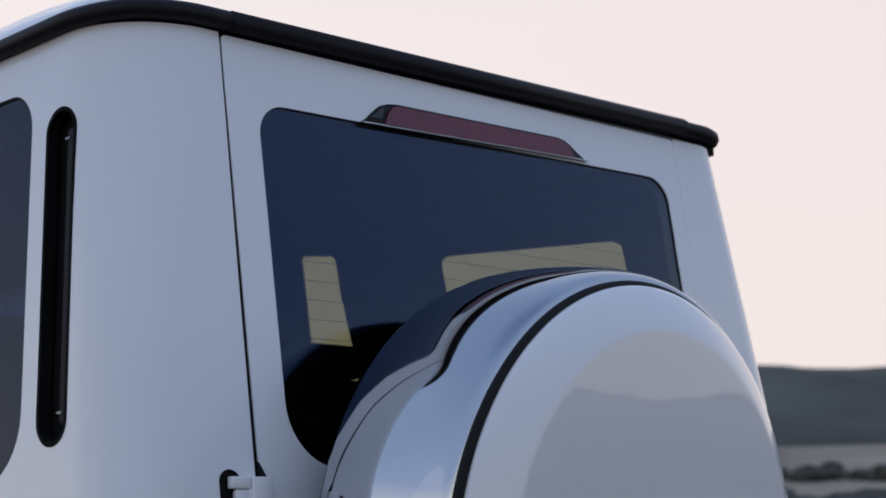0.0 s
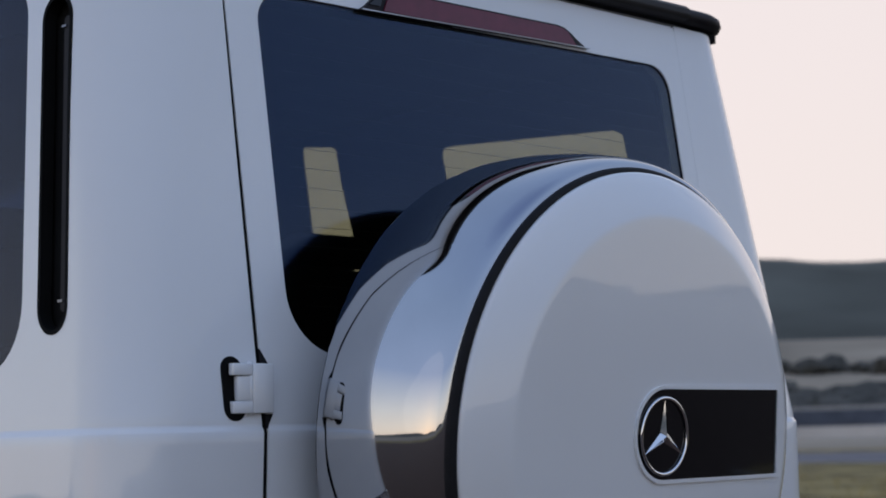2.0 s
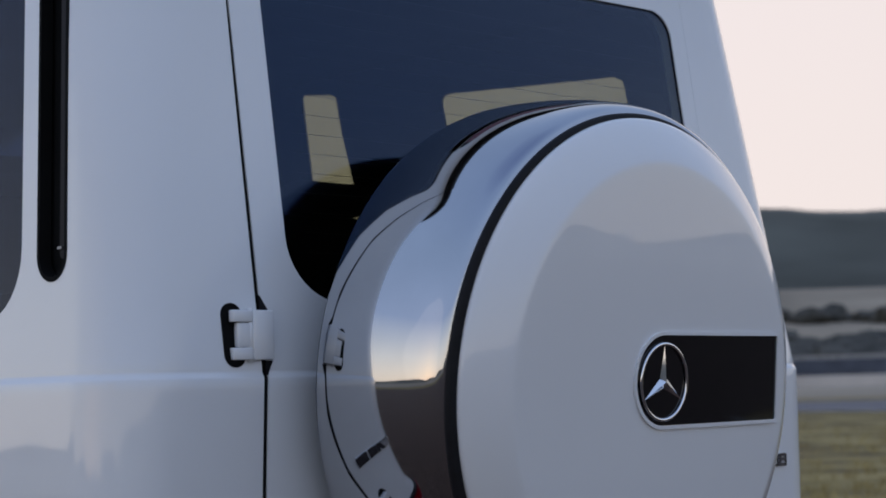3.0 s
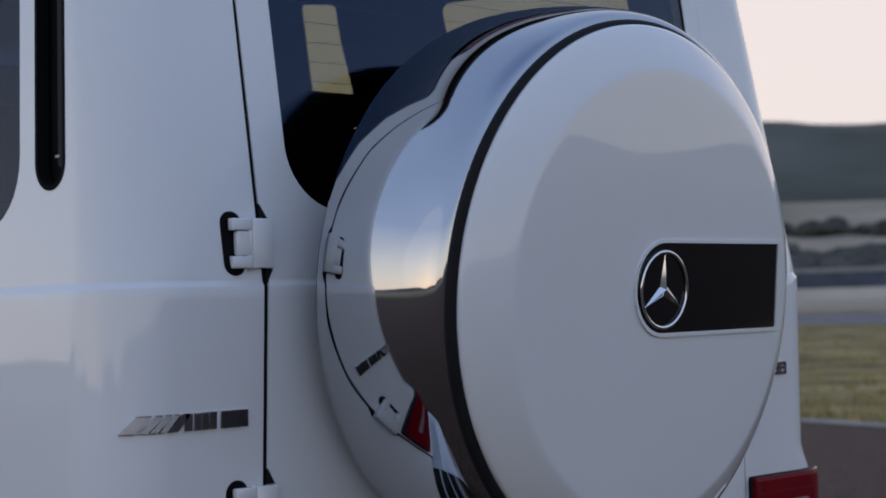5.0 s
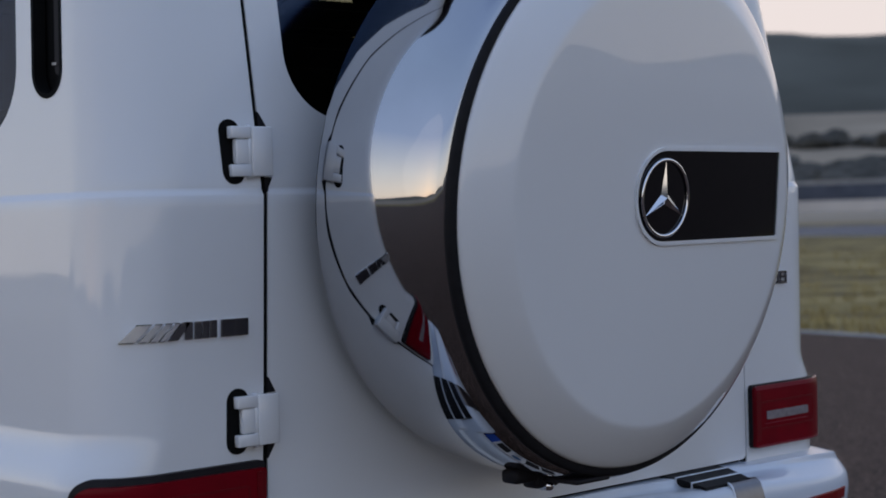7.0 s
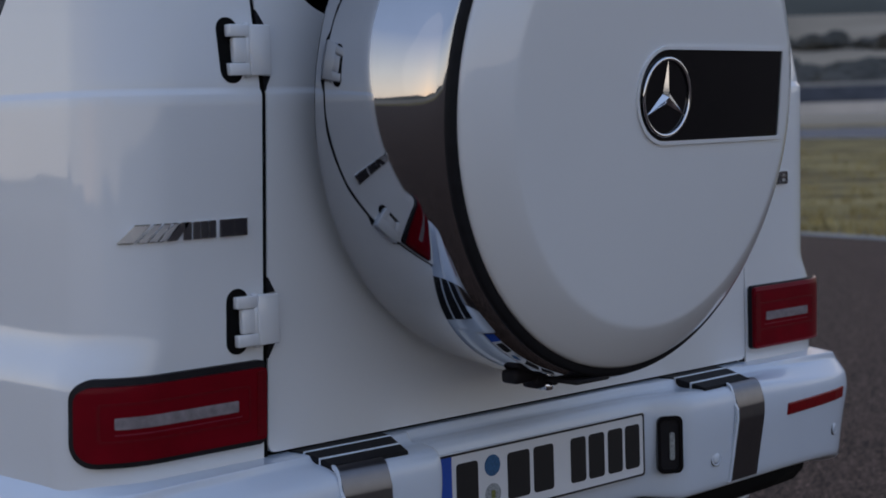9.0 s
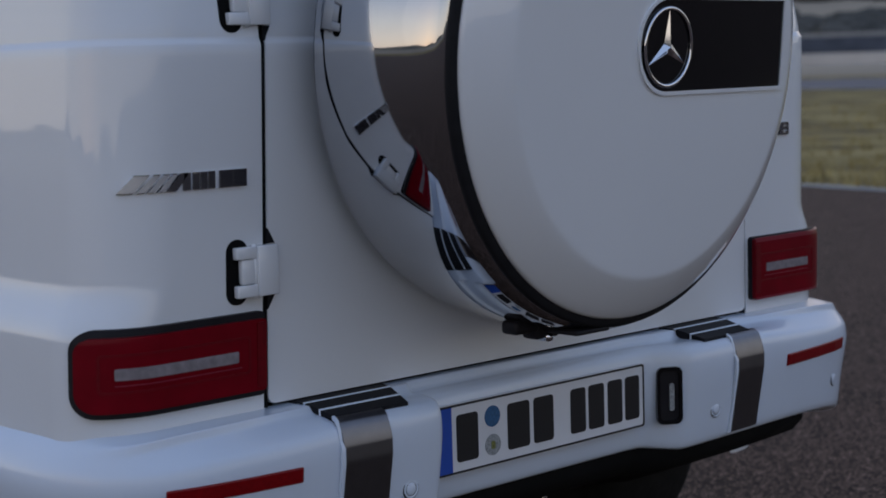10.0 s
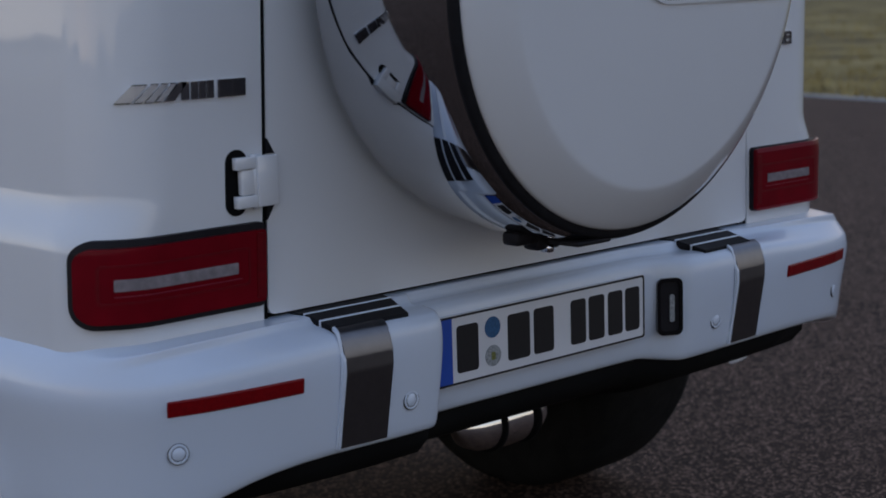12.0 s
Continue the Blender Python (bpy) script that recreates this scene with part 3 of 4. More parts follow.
# ---- hinges ----
def hinge(z0):
    """Painted hinge between body and rear door, its lower edge at z0."""
    h = new("hinge")
    h.parent = car
    y, dx = rear_y(z0 + 0.05) + step(z0), lower(z0 + 0.04)
    # flat dark sheet on the panel stands for the shaded hinge recess
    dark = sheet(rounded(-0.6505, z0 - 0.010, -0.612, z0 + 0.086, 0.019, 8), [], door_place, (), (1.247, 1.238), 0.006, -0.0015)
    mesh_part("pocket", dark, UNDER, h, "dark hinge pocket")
    bm = bmesh.new()
    box(bm, (-0.603 + dx, y - 0.017, z0 + 0.001), (-0.566 + dx, y + 0.002, z0 + 0.075), 0.002)
    part("door_leaf", bm, PAINT, h)
    for a, b in ((0.001, 0.019), (0.057, 0.075)):
        bm = box(bmesh.new(), (-0.640 + dx, y - 0.0155, z0 + a), (-0.6035 + dx, y - 0.003, z0 + b), 0.002)
        part("knuckle", bm, PAINT, h)
    bm = box(bmesh.new(), (-0.6305 + dx, y - 0.0135, z0 + 0.0195), (-0.6045 + dx, y - 0.002, z0 + 0.0565), 0.003)
    part("barrel", bm, PAINT, h)
    bm = spin(bmesh.new(), [(0.0045, z0 - 0.002), (0.0045, z0 + 0.078)], (-0.6055 + dx, y - 0.01, 0), 12, "z")
    part("pin", bm, PAINT, h)
    # flat dark wedges stand for shade where the door gap widens
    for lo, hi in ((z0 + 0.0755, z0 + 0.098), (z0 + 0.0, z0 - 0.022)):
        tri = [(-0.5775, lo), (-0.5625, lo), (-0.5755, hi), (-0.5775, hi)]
        mesh_part("gap_shade_wedge", sheet(tri, [], door_place, (), (1.247, 1.238), 0.003, -0.0018), RUBBER, h)
    return h


hinge(1.262)
hinge(0.868)


# ---- badges: plain chrome shapes ----
def badge(name, side, shapes, label, bright=0):
    b = new(name)
    b.parent = car
    b["label"] = label
    for k, pts in enumerate(shapes):
        shine = k < bright
        mesh_part("badge_bar", sheet(pts, [], skin(side), CORNER, (), 0.006, -0.0055), BADGE if shine else BADGE_DARK, b)
        cu, cz = sum(p[0] for p in pts) / 4, sum(p[1] for p in pts) / 4
        edge = [(u + math.copysign(0.0012, u - cu), z + math.copysign(0.0011, z - cz)) for u, z in pts]
        mesh_part("badge_edge", sheet(edge, [], skin(side), CORNER, (), 0.004, -0.0035), UNDER if shine else CHROME, b)
    return b


shapes = []
z0, z1 = 1.0325, 1.0555
for a, w in ((0.244, 0.020), (0.2185, 0.0098), (0.2045, 0.0092), (0.1915, 0.0085)):
    shapes.append([(a, z0), (a - w, z0), (a - w - 0.021, z1), (a - 0.021, z1)])
shapes += [[(0.180, z0), (0.164, z0), (0.143, z1), (0.159, z1)], [(0.1515, z0), (0.1395, z0), (0.1395, z1), (0.1515, z1)]]
for a, w in ((0.1345, 0.0105), (0.1205, 0.0105), (0.1065, 0.0105), (0.087, 0.023), (0.0615, 0.023)):
    shapes.append([(a, z0), (a - w, z0), (a - w, z1), (a, z1)])
badge("side_badge", -1, shapes, "chrome bars and block shapes of a badge", 4)
shapes = [[(a, 1.0425), (a + w, 1.0425), (a + w, 1.0655), (a, 1.0655)] for a, w in ((0.068, 0.004), (0.082, 0.004), (0.099, 0.004), (0.118, 0.004), (0.127, 0.004), (0.146, 0.004))]
shapes += [[(a, z), (b, z), (b, z + 0.004), (a, z + 0.004)] for a, b in ((0.0725, 0.0815), (0.1035, 0.1175), (0.1315, 0.1455)) for z in (1.0425, 1.0535, 1.0620)]
badge("model_badge", 1, shapes, "chrome bars of a badge")

# ---- tail lamps ----
for side in (-1, 1):
    S = skin(side)
    arc = [c for c in CORNER if 0.16 < c < 0.34]
    end, trim = (0.286, 0.010) if side < 0 else (0.254, 0.003)
    lamp_frame = mesh_part("tail_lamp", sheet(rounded(0.009, 0.7225, end, 0.8465, (0.008, 0.035, 0.03, 0.008), 8), [], S, arc, FLARE_CUTS, 0.03, -0.010), BLACK_TRIM, car, "red tail lamp with a black frame")
    mesh_part("lens", sheet(rounded(0.010, 0.7215 + 0.95 * trim, end - trim, 0.8465 - 1.05 * trim, (0.006, 0.028, 0.022, 0.006), 8), [], S, arc, FLARE_CUTS, 0.01, -0.0165), RED_LENS, lamp_frame, "dark red lens")
    s0, s1 = (0.056, 0.228) if side < 0 else (0.044, 0.172)
    mesh_part("inner_frame", sheet(rounded(s0 - 0.020, 0.758, s1 + 0.020, 0.8135, 0.005, 3), [rounded(s0 - 0.0165, 0.7615, s1 + 0.0165, 0.810, 0.004, 3)], S, arc, FLARE_CUTS, 0.003, -0.0172), RED_DARK, lamp_frame)
    mesh_part("light_strip", sheet(rounded(s0, 0.777, s1, 0.7935, 0.002, 3), [], S, arc, FLARE_CUTS, 0.004, -0.0178), CLEAR_STRIP, lamp_frame, "pale grey light strip")
    mesh_part("strip_lip", sheet(rounded(s0 - 0.006, 0.7685, s1, 0.7700, 0.0005, 2), [], S, arc, FLARE_CUTS, 0.003, -0.0178), RED_EDGE, lamp_frame)
    # right lens bevel: its highlight is painted on as flat pink strips
    if side > 0:
        for z0, z1 in ((0.8365, 0.8448), (0.7235, 0.7275)):
            mesh_part("lens_bevel_highlight", sheet(rounded(0.013, z0, end - 0.006, z1, 0.002, 2), [], S, arc, FLARE_CUTS, 0.004, -0.0172), RED_EDGE, lamp_frame, "bevelled lens edge with its pink highlight painted in")
    mesh_part("end_band", sheet(rounded(0.012, 0.736, 0.026, 0.832, 0.003, 3), [], S, arc, FLARE_CUTS, 0.003, -0.0178), RED_DARK, lamp_frame)

# ---- rear bumper ----
FACE_PLAN = [(0.936, 0.40), (0.936, 0.16), (0.932, 0.09), (0.919, 0.035), (0.897, -0.012), (0.868, -0.044), (0.83, -0.068), (0.77, -0.084), (0.70, -0.094), (0.60, -0.104), (0.50, -0.111)]
BODY_PLAN = [(0.888, 0.40), (0.888, 0.17), (0.887, 0.110), (0.880, 0.070), (0.864, 0.038), (0.842, 0.017), (0.812, 0.005), (0.762, 0.003), (0.695, 0.003), (0.60, 0.004), (0.50, 0.006)]
MIDDLE = [(-0.44, -0.114, 0.492), (-0.36, -0.115, 0.492), (-0.346, -0.114, 0.493), (-0.340, -0.108, 0.496), (-0.337, -0.095, 0.498), (-0.335, -0.076, 0.499), (-0.328, -0.070, 0.499), (-0.2, -0.070, 0.499), (0.0, -0.070, 0.499), (0.195, -0.070, 0.499), (0.207, -0.073, 0.499), (0.262, -0.1075, 0.490), (0.275, -0.1135, 0.490), (0.29, -0.115, 0.490), (0.36, -0.115, 0.491), (0.44, -0.114, 0.492)]
LOW = (0.43, 0.43, 0.435, 0.443, 0.453, 0.465, 0.477, 0.484, 0.488, 0.491, 0.492)
LOW_NEAR = (0.43, 0.43, 0.43, 0.43, 0.432, 0.436, 0.442, 0.455, 0.478, 0.4905, 0.492)
stations = [(-bx, by, -fx, fy, zb) for (fx, fy), (bx, by), zb in zip(FACE_PLAN, BODY_PLAN, LOW_NEAR)]
stations += [(x, 0.006, x, y, zb) for x, y, zb in MIDDLE]
stations += [(bx - 0.030 * min(1.0, (bx - 0.5) / 0.3), by, fx + 0.009 * min(1.0, max(0.0, (fx - 0.7) / 0.2)), fy, zb) for (fx, fy), (bx, by), zb in list(zip(FACE_PLAN, BODY_PLAN, LOW))[::-1]]
SECTION = [(0.0, 0.6985), (0.22, 0.6992), (0.30, 0.6990), (0.325, 0.6975), (0.35, 0.6925), (0.385, 0.6865), (0.44, 0.6843), (0.52, 0.6842), (0.70, 0.6850), (0.85, 0.6830), (0.93, 0.6775), (0.975, 0.6685), (1.0, 0.652), (1.0, 0.625)]


# the bumper's ends: a flat ledge, a sharp ridge and a slope down to the rear edge
END_SECTION = [(0.0, 0.6985), (0.22, 0.6986), (0.38, 0.6975), (0.446, 0.6994), (0.470, 0.7014), (0.480, 0.7000), (0.488, 0.6935), (0.502, 0.6888), (0.60, 0.6835), (0.76, 0.6757), (0.90, 0.6690), (0.96, 0.6635), (1.0, 0.648), (1.0, 0.625)]

# round the corners: a smooth fall from the body to the rear edge
SIDE_SECTION = [(0.0, 0.6985), (0.12, 0.6965), (0.25, 0.693), (0.35, 0.6895), (0.45, 0.6855), (0.55, 0.681), (0.63, 0.677), (0.70, 0.673), (0.77, 0.6685), (0.84, 0.6635), (0.90, 0.6585), (0.955, 0.652), (1.0, 0.638), (1.0, 0.622)]


def ease(v):
    v = min(1.0, max(0.0, v))
    return v * v * (3 - 2 * v)


def bumper_ring(st):
    bx, by, fx, fy, zb = st
    far = abs(fx)
    corner = ease((far - 0.85) / 0.07)
    drop = 0.022 * min(1.0, max(0.0, (far - 0.62) / 0.25)) * (1 - 0.7 * corner) + 0.006 * ease(fy / 0.2)
    sink = 0.008 * ease((by - 0.03) / 0.2)
    blend = ease((far - 0.52) / 0.08)
    # the ridge runs out to the rear edge at the corners
    c = 0.47 + 0.13 * ease((far - 0.55) / 0.12) + 0.25 * ease((far - 0.80) / 0.1)
    pts = []
    for (s0, z0), (s1, z1), (s2, z2) in zip(SECTION, END_SECTION, SIDE_SECTION):
        s1 = s1 * c / 0.47 if s1 < 0.47 else c + (s1 - 0.47) * (1 - c) / 0.53
        s, z = s0 + (s1 - s0) * blend, z0 + (z1 - z0) * blend
        s, z = s + (s2 - s) * corner, z + (z2 - z) * corner
        pts.append((bx + s * (fx - bx), by + s * (fy - by), z - sink * (1 - s) - drop * s * s * (1 if z > 0.63 else 0.6)))
    d = Vector((bx - fx, by - fy)).normalized()
    for tuck, z in ((0.006, 0.58), (0.013, 0.54), (0.018, zb + 0.012), (0.023, zb + 0.003), (0.034, zb)):
        pts.append((fx + d.x * tuck, fy + d.y * tuck, z))
    pts.append((bx + 0.4 * (fx - bx), by + 0.4 * (fy - by) + 0.0, zb + 0.002))
    return pts


bm = bmesh.new()
rings = [[bm.verts.new(p) for p in bumper_ring(st)] for st in stations]
for A, B in zip(rings, rings[1:]):
    for k in range(len(A) - 1):
        bm.faces.new((A[k], A[k + 1], B[k + 1], B[k]))
# the ridge keeps its edge along the straight of each end
keen = bm.edges.layers.float.new("crease_edge")
for (A, B), st in zip(zip(rings, rings[1:]), stations):
    if 0.55 < abs(st[2]) < 0.88:
        for k in (4, 7):
            bm.edges.get((A[k], B[k]))[keen] = 0.6
bumper = part("rear_bumper", bm, SKY_TINTED_WHITE, car, "white rear bumper with steel straps")
sub = bumper.modifiers.new("round", "SUBSURF")
sub.levels = sub.render_levels = 1


def bumper_place(x, s, dep):
    """A point of the bumper's rear skin: s runs from 0 at the body over the top edge (1) down the face (1 to 2)."""
    xs = [st[2] for st in stations[6:-6]]
    fy = float(np.interp(x, xs, [st[3] for st in stations[6:-6]]))
    if s <= 1:
        z = float(np.interp(s, [q[0] for q in SECTION[:13]], [q[1] for q in SECTION[:13]]))
        return (x, 0.006 + s * (fy - 0.006) - dep * 0.2 * s, z - dep * (1 if s < 0.95 else 0.4))
    k = s - 1
    z = 0.646 - k * 0.146
    return (x, fy + 0.021 * max(0, (0.62 - z)) / 0.12 + dep, z)


def wrap_piece(name, x0, x1, s0, s1, mat, front, label="", steps=14, thick=0.006, parent=None, smooth=False):
    bm = bmesh.new()
    rows = []
    for k in range(steps + 1):
        s = s0 + (s1 - s0) * k / steps
        rows.append([bm.verts.new(bumper_place(x, s, d)) for x, d in ((x0, front + thick), (x0, front), (x1, front), (x1, front + thick))])
    for A, B in zip(rows, rows[1:]):
        for j in range(4):
            bm.faces.new((A[j], A[(j + 1) % 4], B[(j + 1) % 4], B[j]))
    bm.faces.new(rows[0])
    bm.faces.new(rows[-1])
    ob = part(name, bm, mat, parent or bumper, label, smooth=smooth)
    if smooth:
        ob.data.set_sharp_from_angle(angle=radians(50))
        return ob
    bv = ob.modifiers.new("edge", "BEVEL")
    bv.width, bv.segments, bv.limit_method = 0.0012, 2, "ANGLE"
    return ob


for x0, x1 in ((-0.541, -0.452), (0.402, 0.488)):
    wrap_piece("steel_strap", x0, x1, 0.80, 1.98, BRUSHED, -0.004, "brushed steel strap", 40, smooth=True)
    wrap_piece("strap_edge", x0 - 0.006, x0 - 0.0005, 0.86, 1.98, SKY_TINTED_WHITE, -0.0065, "", 40, smooth=True)
def tread(x0, x1, x2, x3, s0, s1, mat=None, up_by=0.0):
    """A rubber strip across the bumper's top: x0 to x1 at its far edge, x2 to x3 at its near edge."""
    fy = lambda x: float(np.interp(x, [st[2] for st in stations[6:-6]], [st[3] for st in stations[6:-6]]))
    top = lambda q: float(np.interp(q, (0.0, 0.345, 0.90), (0.7022, 0.7010, 0.6865)))
    bm = bmesh.new()
    up = [bm.verts.new((x, 0.006 + q * (fy(x) - 0.006), top(q) + up_by)) for x, q in ((x0, s0), (x1, s0), (x3, s1), (x2, s1))]
    down = [bm.verts.new(v.co - Vector((0, 0, 0.016))) for v in up]
    bm.faces.new(up)
    bm.faces.new(down[::-1])
    for k in range(4):
        bm.faces.new((up[k], up[(k + 1) % 4], down[(k + 1) % 4], down[k]))
    ob = part("tread_rib" if mat else "step_tread", bm, mat or RUBBER, bumper, "" if mat else "black rubber step strip", smooth=False)
    bv = ob.modifiers.new("edge", "BEVEL")
    bv.width, bv.segments = 0.0012, 2


for far, near in (((-0.556, -0.368), (-0.541, -0.405)), ((0.318, 0.486), (0.334, 0.468))):
    for s0, s1, mat in ((0.05, 0.31, None), (0.345, 0.585, None), (0.62, 0.85, None), (0.312, 0.343, SKY_TINTED_WHITE), (0.587, 0.618, SKY_TINTED_WHITE)):
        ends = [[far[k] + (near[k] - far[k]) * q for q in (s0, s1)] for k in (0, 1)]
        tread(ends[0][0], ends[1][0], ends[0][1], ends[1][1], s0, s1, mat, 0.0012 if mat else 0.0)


def plan_piece(name, side, a0, a1, z0, z1, mat, front, label="", thick=0.006, n=10):
    """A strip on the curved end of the bumper face, from x = a0 to a1."""
    bm = bmesh.new()
    rows = []
    xs = [p[0] for p in FACE_PLAN[::-1]][:9]
    ys = [p[1] for p in FACE_PLAN[::-1]][:9]
    for k in range(n + 1):
        x = a0 + (a1 - a0) * k / n
        y = float(np.interp(x, xs, ys))
        e = 0.01
        t = Vector((2 * e, float(np.interp(x + e, xs, ys)) - float(np.interp(x - e, xs, ys)))).normalized()
        nx, ny = t.y, -t.x
        row = []
        for z, d in ((z0, front + thick), (z0, front), (z1, front), (z1, front + thick)):
            tuck = 0.021 * max(0, 0.62 - z) / 0.12
            row.append(bm.verts.new((side * (x - nx * (d + tuck)), y - ny * (d + tuck), z)))
        rows.append(row)
    for A, B in zip(rows, rows[1:]):
        for j in range(4):
            bm.faces.new((A[j], A[(j + 1) % 4], B[(j + 1) % 4], B[j]))
    bm.faces.new(rows[0])
    bm.faces.new(rows[-1])
    ob = part(name, bm, mat, bumper, label, smooth=False)
    bv = ob.modifiers.new("edge", "BEVEL")
    bv.width, bv.segments, bv.limit_method = 0.0025, 2, "ANGLE"
    return ob


for side, a0, a1 in ((-1, 0.612, 0.826), (1, 0.578, 0.815)):
    plan_piece("reflector", side, a0, a1, 0.603, 0.6265, REFLECTOR, -0.003, "slim red reflector")


def sensor(x, z, y, yaw):
    """Round parking sensor with a thin ring round it."""
    s = new("parking_sensor")
    s.parent = car
    s.matrix_local = pose(x, y, z, 0, 0, yaw) @ Matrix.Scale(0.9, 4)
    bm = spin(bmesh.new(), [(0.0005, -0.0022), (0.0095, -0.0022), (0.0108, -0.001), (0.0108, 0.006)], (0, 0, 0), 28)
    part("button", bm, SKY_TINTED_WHITE, s)
    bm = spin(bmesh.new(), [(0.0121, 0.006), (0.0121, -0.001), (0.0128, -0.0016), (0.0158, -0.0016), (0.0164, -0.0008), (0.0164, 0.006)], (0, 0, 0), 28)
    part("ring", bm, SKY_TINTED_WHITE, s)
    for r0, r1 in ((0.0109, 0.0120), (0.0165, 0.0174)):
        bm = spin(bmesh.new(), [(r0, 0.004), (r0, -0.0006), (r1, -0.0006), (r1, 0.004)], (0, 0, 0), 28)
        part("groove", bm, RUBBER, s)


sensor(-0.407, 0.554, -0.1045, 0)
sensor(0.352, 0.556, -0.1045, 0)
sensor(-0.808, 0.548, -0.0635, -18)
sensor(0.79, 0.544, -0.067, 17)


# plate lamp housing on the slanted wall of the plate recess
recess_lamp = new("plate_lamp")
recess_lamp.parent = car
recess_lamp.matrix_local = pose(0.2345, -0.0905, 0.598, 0, 0, -31.5)
me = sheet(rounded(-0.024, -0.052, 0.024, 0.052, 0.012, 6), [rounded(-0.018, -0.045, 0.018, 0.045, 0.009, 6)], lambda u, z, d: (u, d, z), (), (), 0.01, -0.006)
mesh_part("housing", me, GLOSS_BLACK, recess_lamp, "black oval lamp housing")
mesh_part("back", sheet(rounded(-0.019, -0.046, 0.019, 0.046, 0.009, 6), [], lambda u, z, d: (u, d, z), (), (), 0.004, -0.001), BLACK_TRIM, recess_lamp)
mesh_part("lens", sheet(rounded(0.0, -0.028, 0.009, 0.022, 0.004, 5), [], lambda u, z, d: (u, d, z), (), (), 0.004, -0.004), SEAL_GREY, recess_lamp, "pale lamp lens")

# number plate, its writing as plain bars
plate = mesh_part("number_plate", sheet(rounded(-0.333, 0.5485, 0.183, 0.6625, 0.006, 4), [], lambda u, z, d: (u, -0.0745 + d, z), (), (), 0.004, -0.002), PLATE_WHITE, car, "white number plate with a blue end band")
flat = lambda u, z, d: (u, -0.0765 + d, z)
mesh_part("plate_border", sheet(rounded(-0.332, 0.5495, 0.182, 0.6615, 0.006, 4), [rounded(-0.3285, 0.553, 0.1785, 0.658, 0.005, 4)], flat, (), (), 0.002, -0.0008), PLATE_BLACK, plate)
mesh_part("blue_band", sheet([(-0.329, 0.5525), (-0.291, 0.5525), (-0.291, 0.6585), (-0.329, 0.6585)], [], flat, (), (), 0.002, -0.0006), PLATE_BLUE, plate, "blue band")
for a, b in ((-0.281, -0.233), (-0.165, -0.113), (-0.103, -0.055), (-0.012, 0.026), (0.034, 0.074), (0.084, 0.122), (0.130, 0.168)):
    mesh_part("plate_bar", sheet(rounded(a, 0.567, b, 0.644, 0.006, 3), [], flat, (), (), 0.002, -0.001), PLATE_BLACK, plate)
for z, m, l in ((0.630, SEAL_BLUE, "round blue seal"), (0.583, SEAL_GREY, "round grey seal")):
    c = [(-0.200 + 0.0175 * math.cos(2 * math.pi * k / 28), z + 0.0175 * math.sin(2 * math.pi * k / 28)) for k in range(28)]
    if m is SEAL_GREY:
        mesh_part("seal_mark", sheet(rounded(-0.2045, z - 0.007, -0.1955, z + 0.006, 0.002, 2), [], flat, (), (), 0.002, -0.0018), SEAL_MARK, plate, "small olive shield mark")
    mesh_part("plate_seal", sheet(c, [], flat, (), (), 0.002, -0.0012), m, plate, l)

# black valance under the bumper
bm = bmesh.new()
path = [(x, fy + 0.035, 0, -1, 0.0) for _, _, x, fy, _ in stations[8:-8]]
sweep(bm, path, [(0.0, 0.515), (-0.006, 0.474), (-0.03, 0.448), (-0.12, 0.412), (-0.12, 0.515)])
part("valance", bm, UNDER, bumper, "black lower valance")

# ---- flares, sills, underside, wheels ----
for side in (-1, 1):
    bm = bmesh.new()
    n = 26
    rows = []
    for k in range(n + 1):
        a = radians(-8 + 196 * k / n)
        cy, cz = 0.775, 0.40
        ry, rz = 0.47, 0.43
        y, z = cy - ry * math.cos(a), cz + rz * math.sin(a)
        oy, oz = cy - (ry + 0.075) * math.cos(a), cz + (rz + 0.06) * math.sin(a)
        row = [(0.83, y, z), (0.955, y, z), (0.962, y - 0.006 * math.cos(a), z + 0.008 * math.sin(a)), (0.958, (y + oy) / 2, (z + oz) / 2), (0.93, oy * 0.9 + y * 0.1, oz * 0.9 + z * 0.1), (0.868, oy, oz), (0.83, oy, oz)]
        rows.append([bm.verts.new((side * p[0], p[1], p[2])) for p in row])
    for A, B in zip(rows, rows[1:]):
        for j in range(len(A) - 1):
            bm.faces.new((A[j], A[j + 1], B[j + 1], B[j]))
    flare = part("wheel_flare", bm, PAINT, car, "white wheel arch flare")
    flare.modifiers.new("round", "SUBSURF").render_levels = 1
    for y0, y1 in ((0.20, 0.33), (1.32, 2.75)):
        bm = box(bmesh.new(), (min(side * 0.60, side * 0.868), y0, 0.50), (max(side * 0.60, side * 0.868), y1, 0.705), 0.02)
        part("sill_panel", bm, PAINT, car)


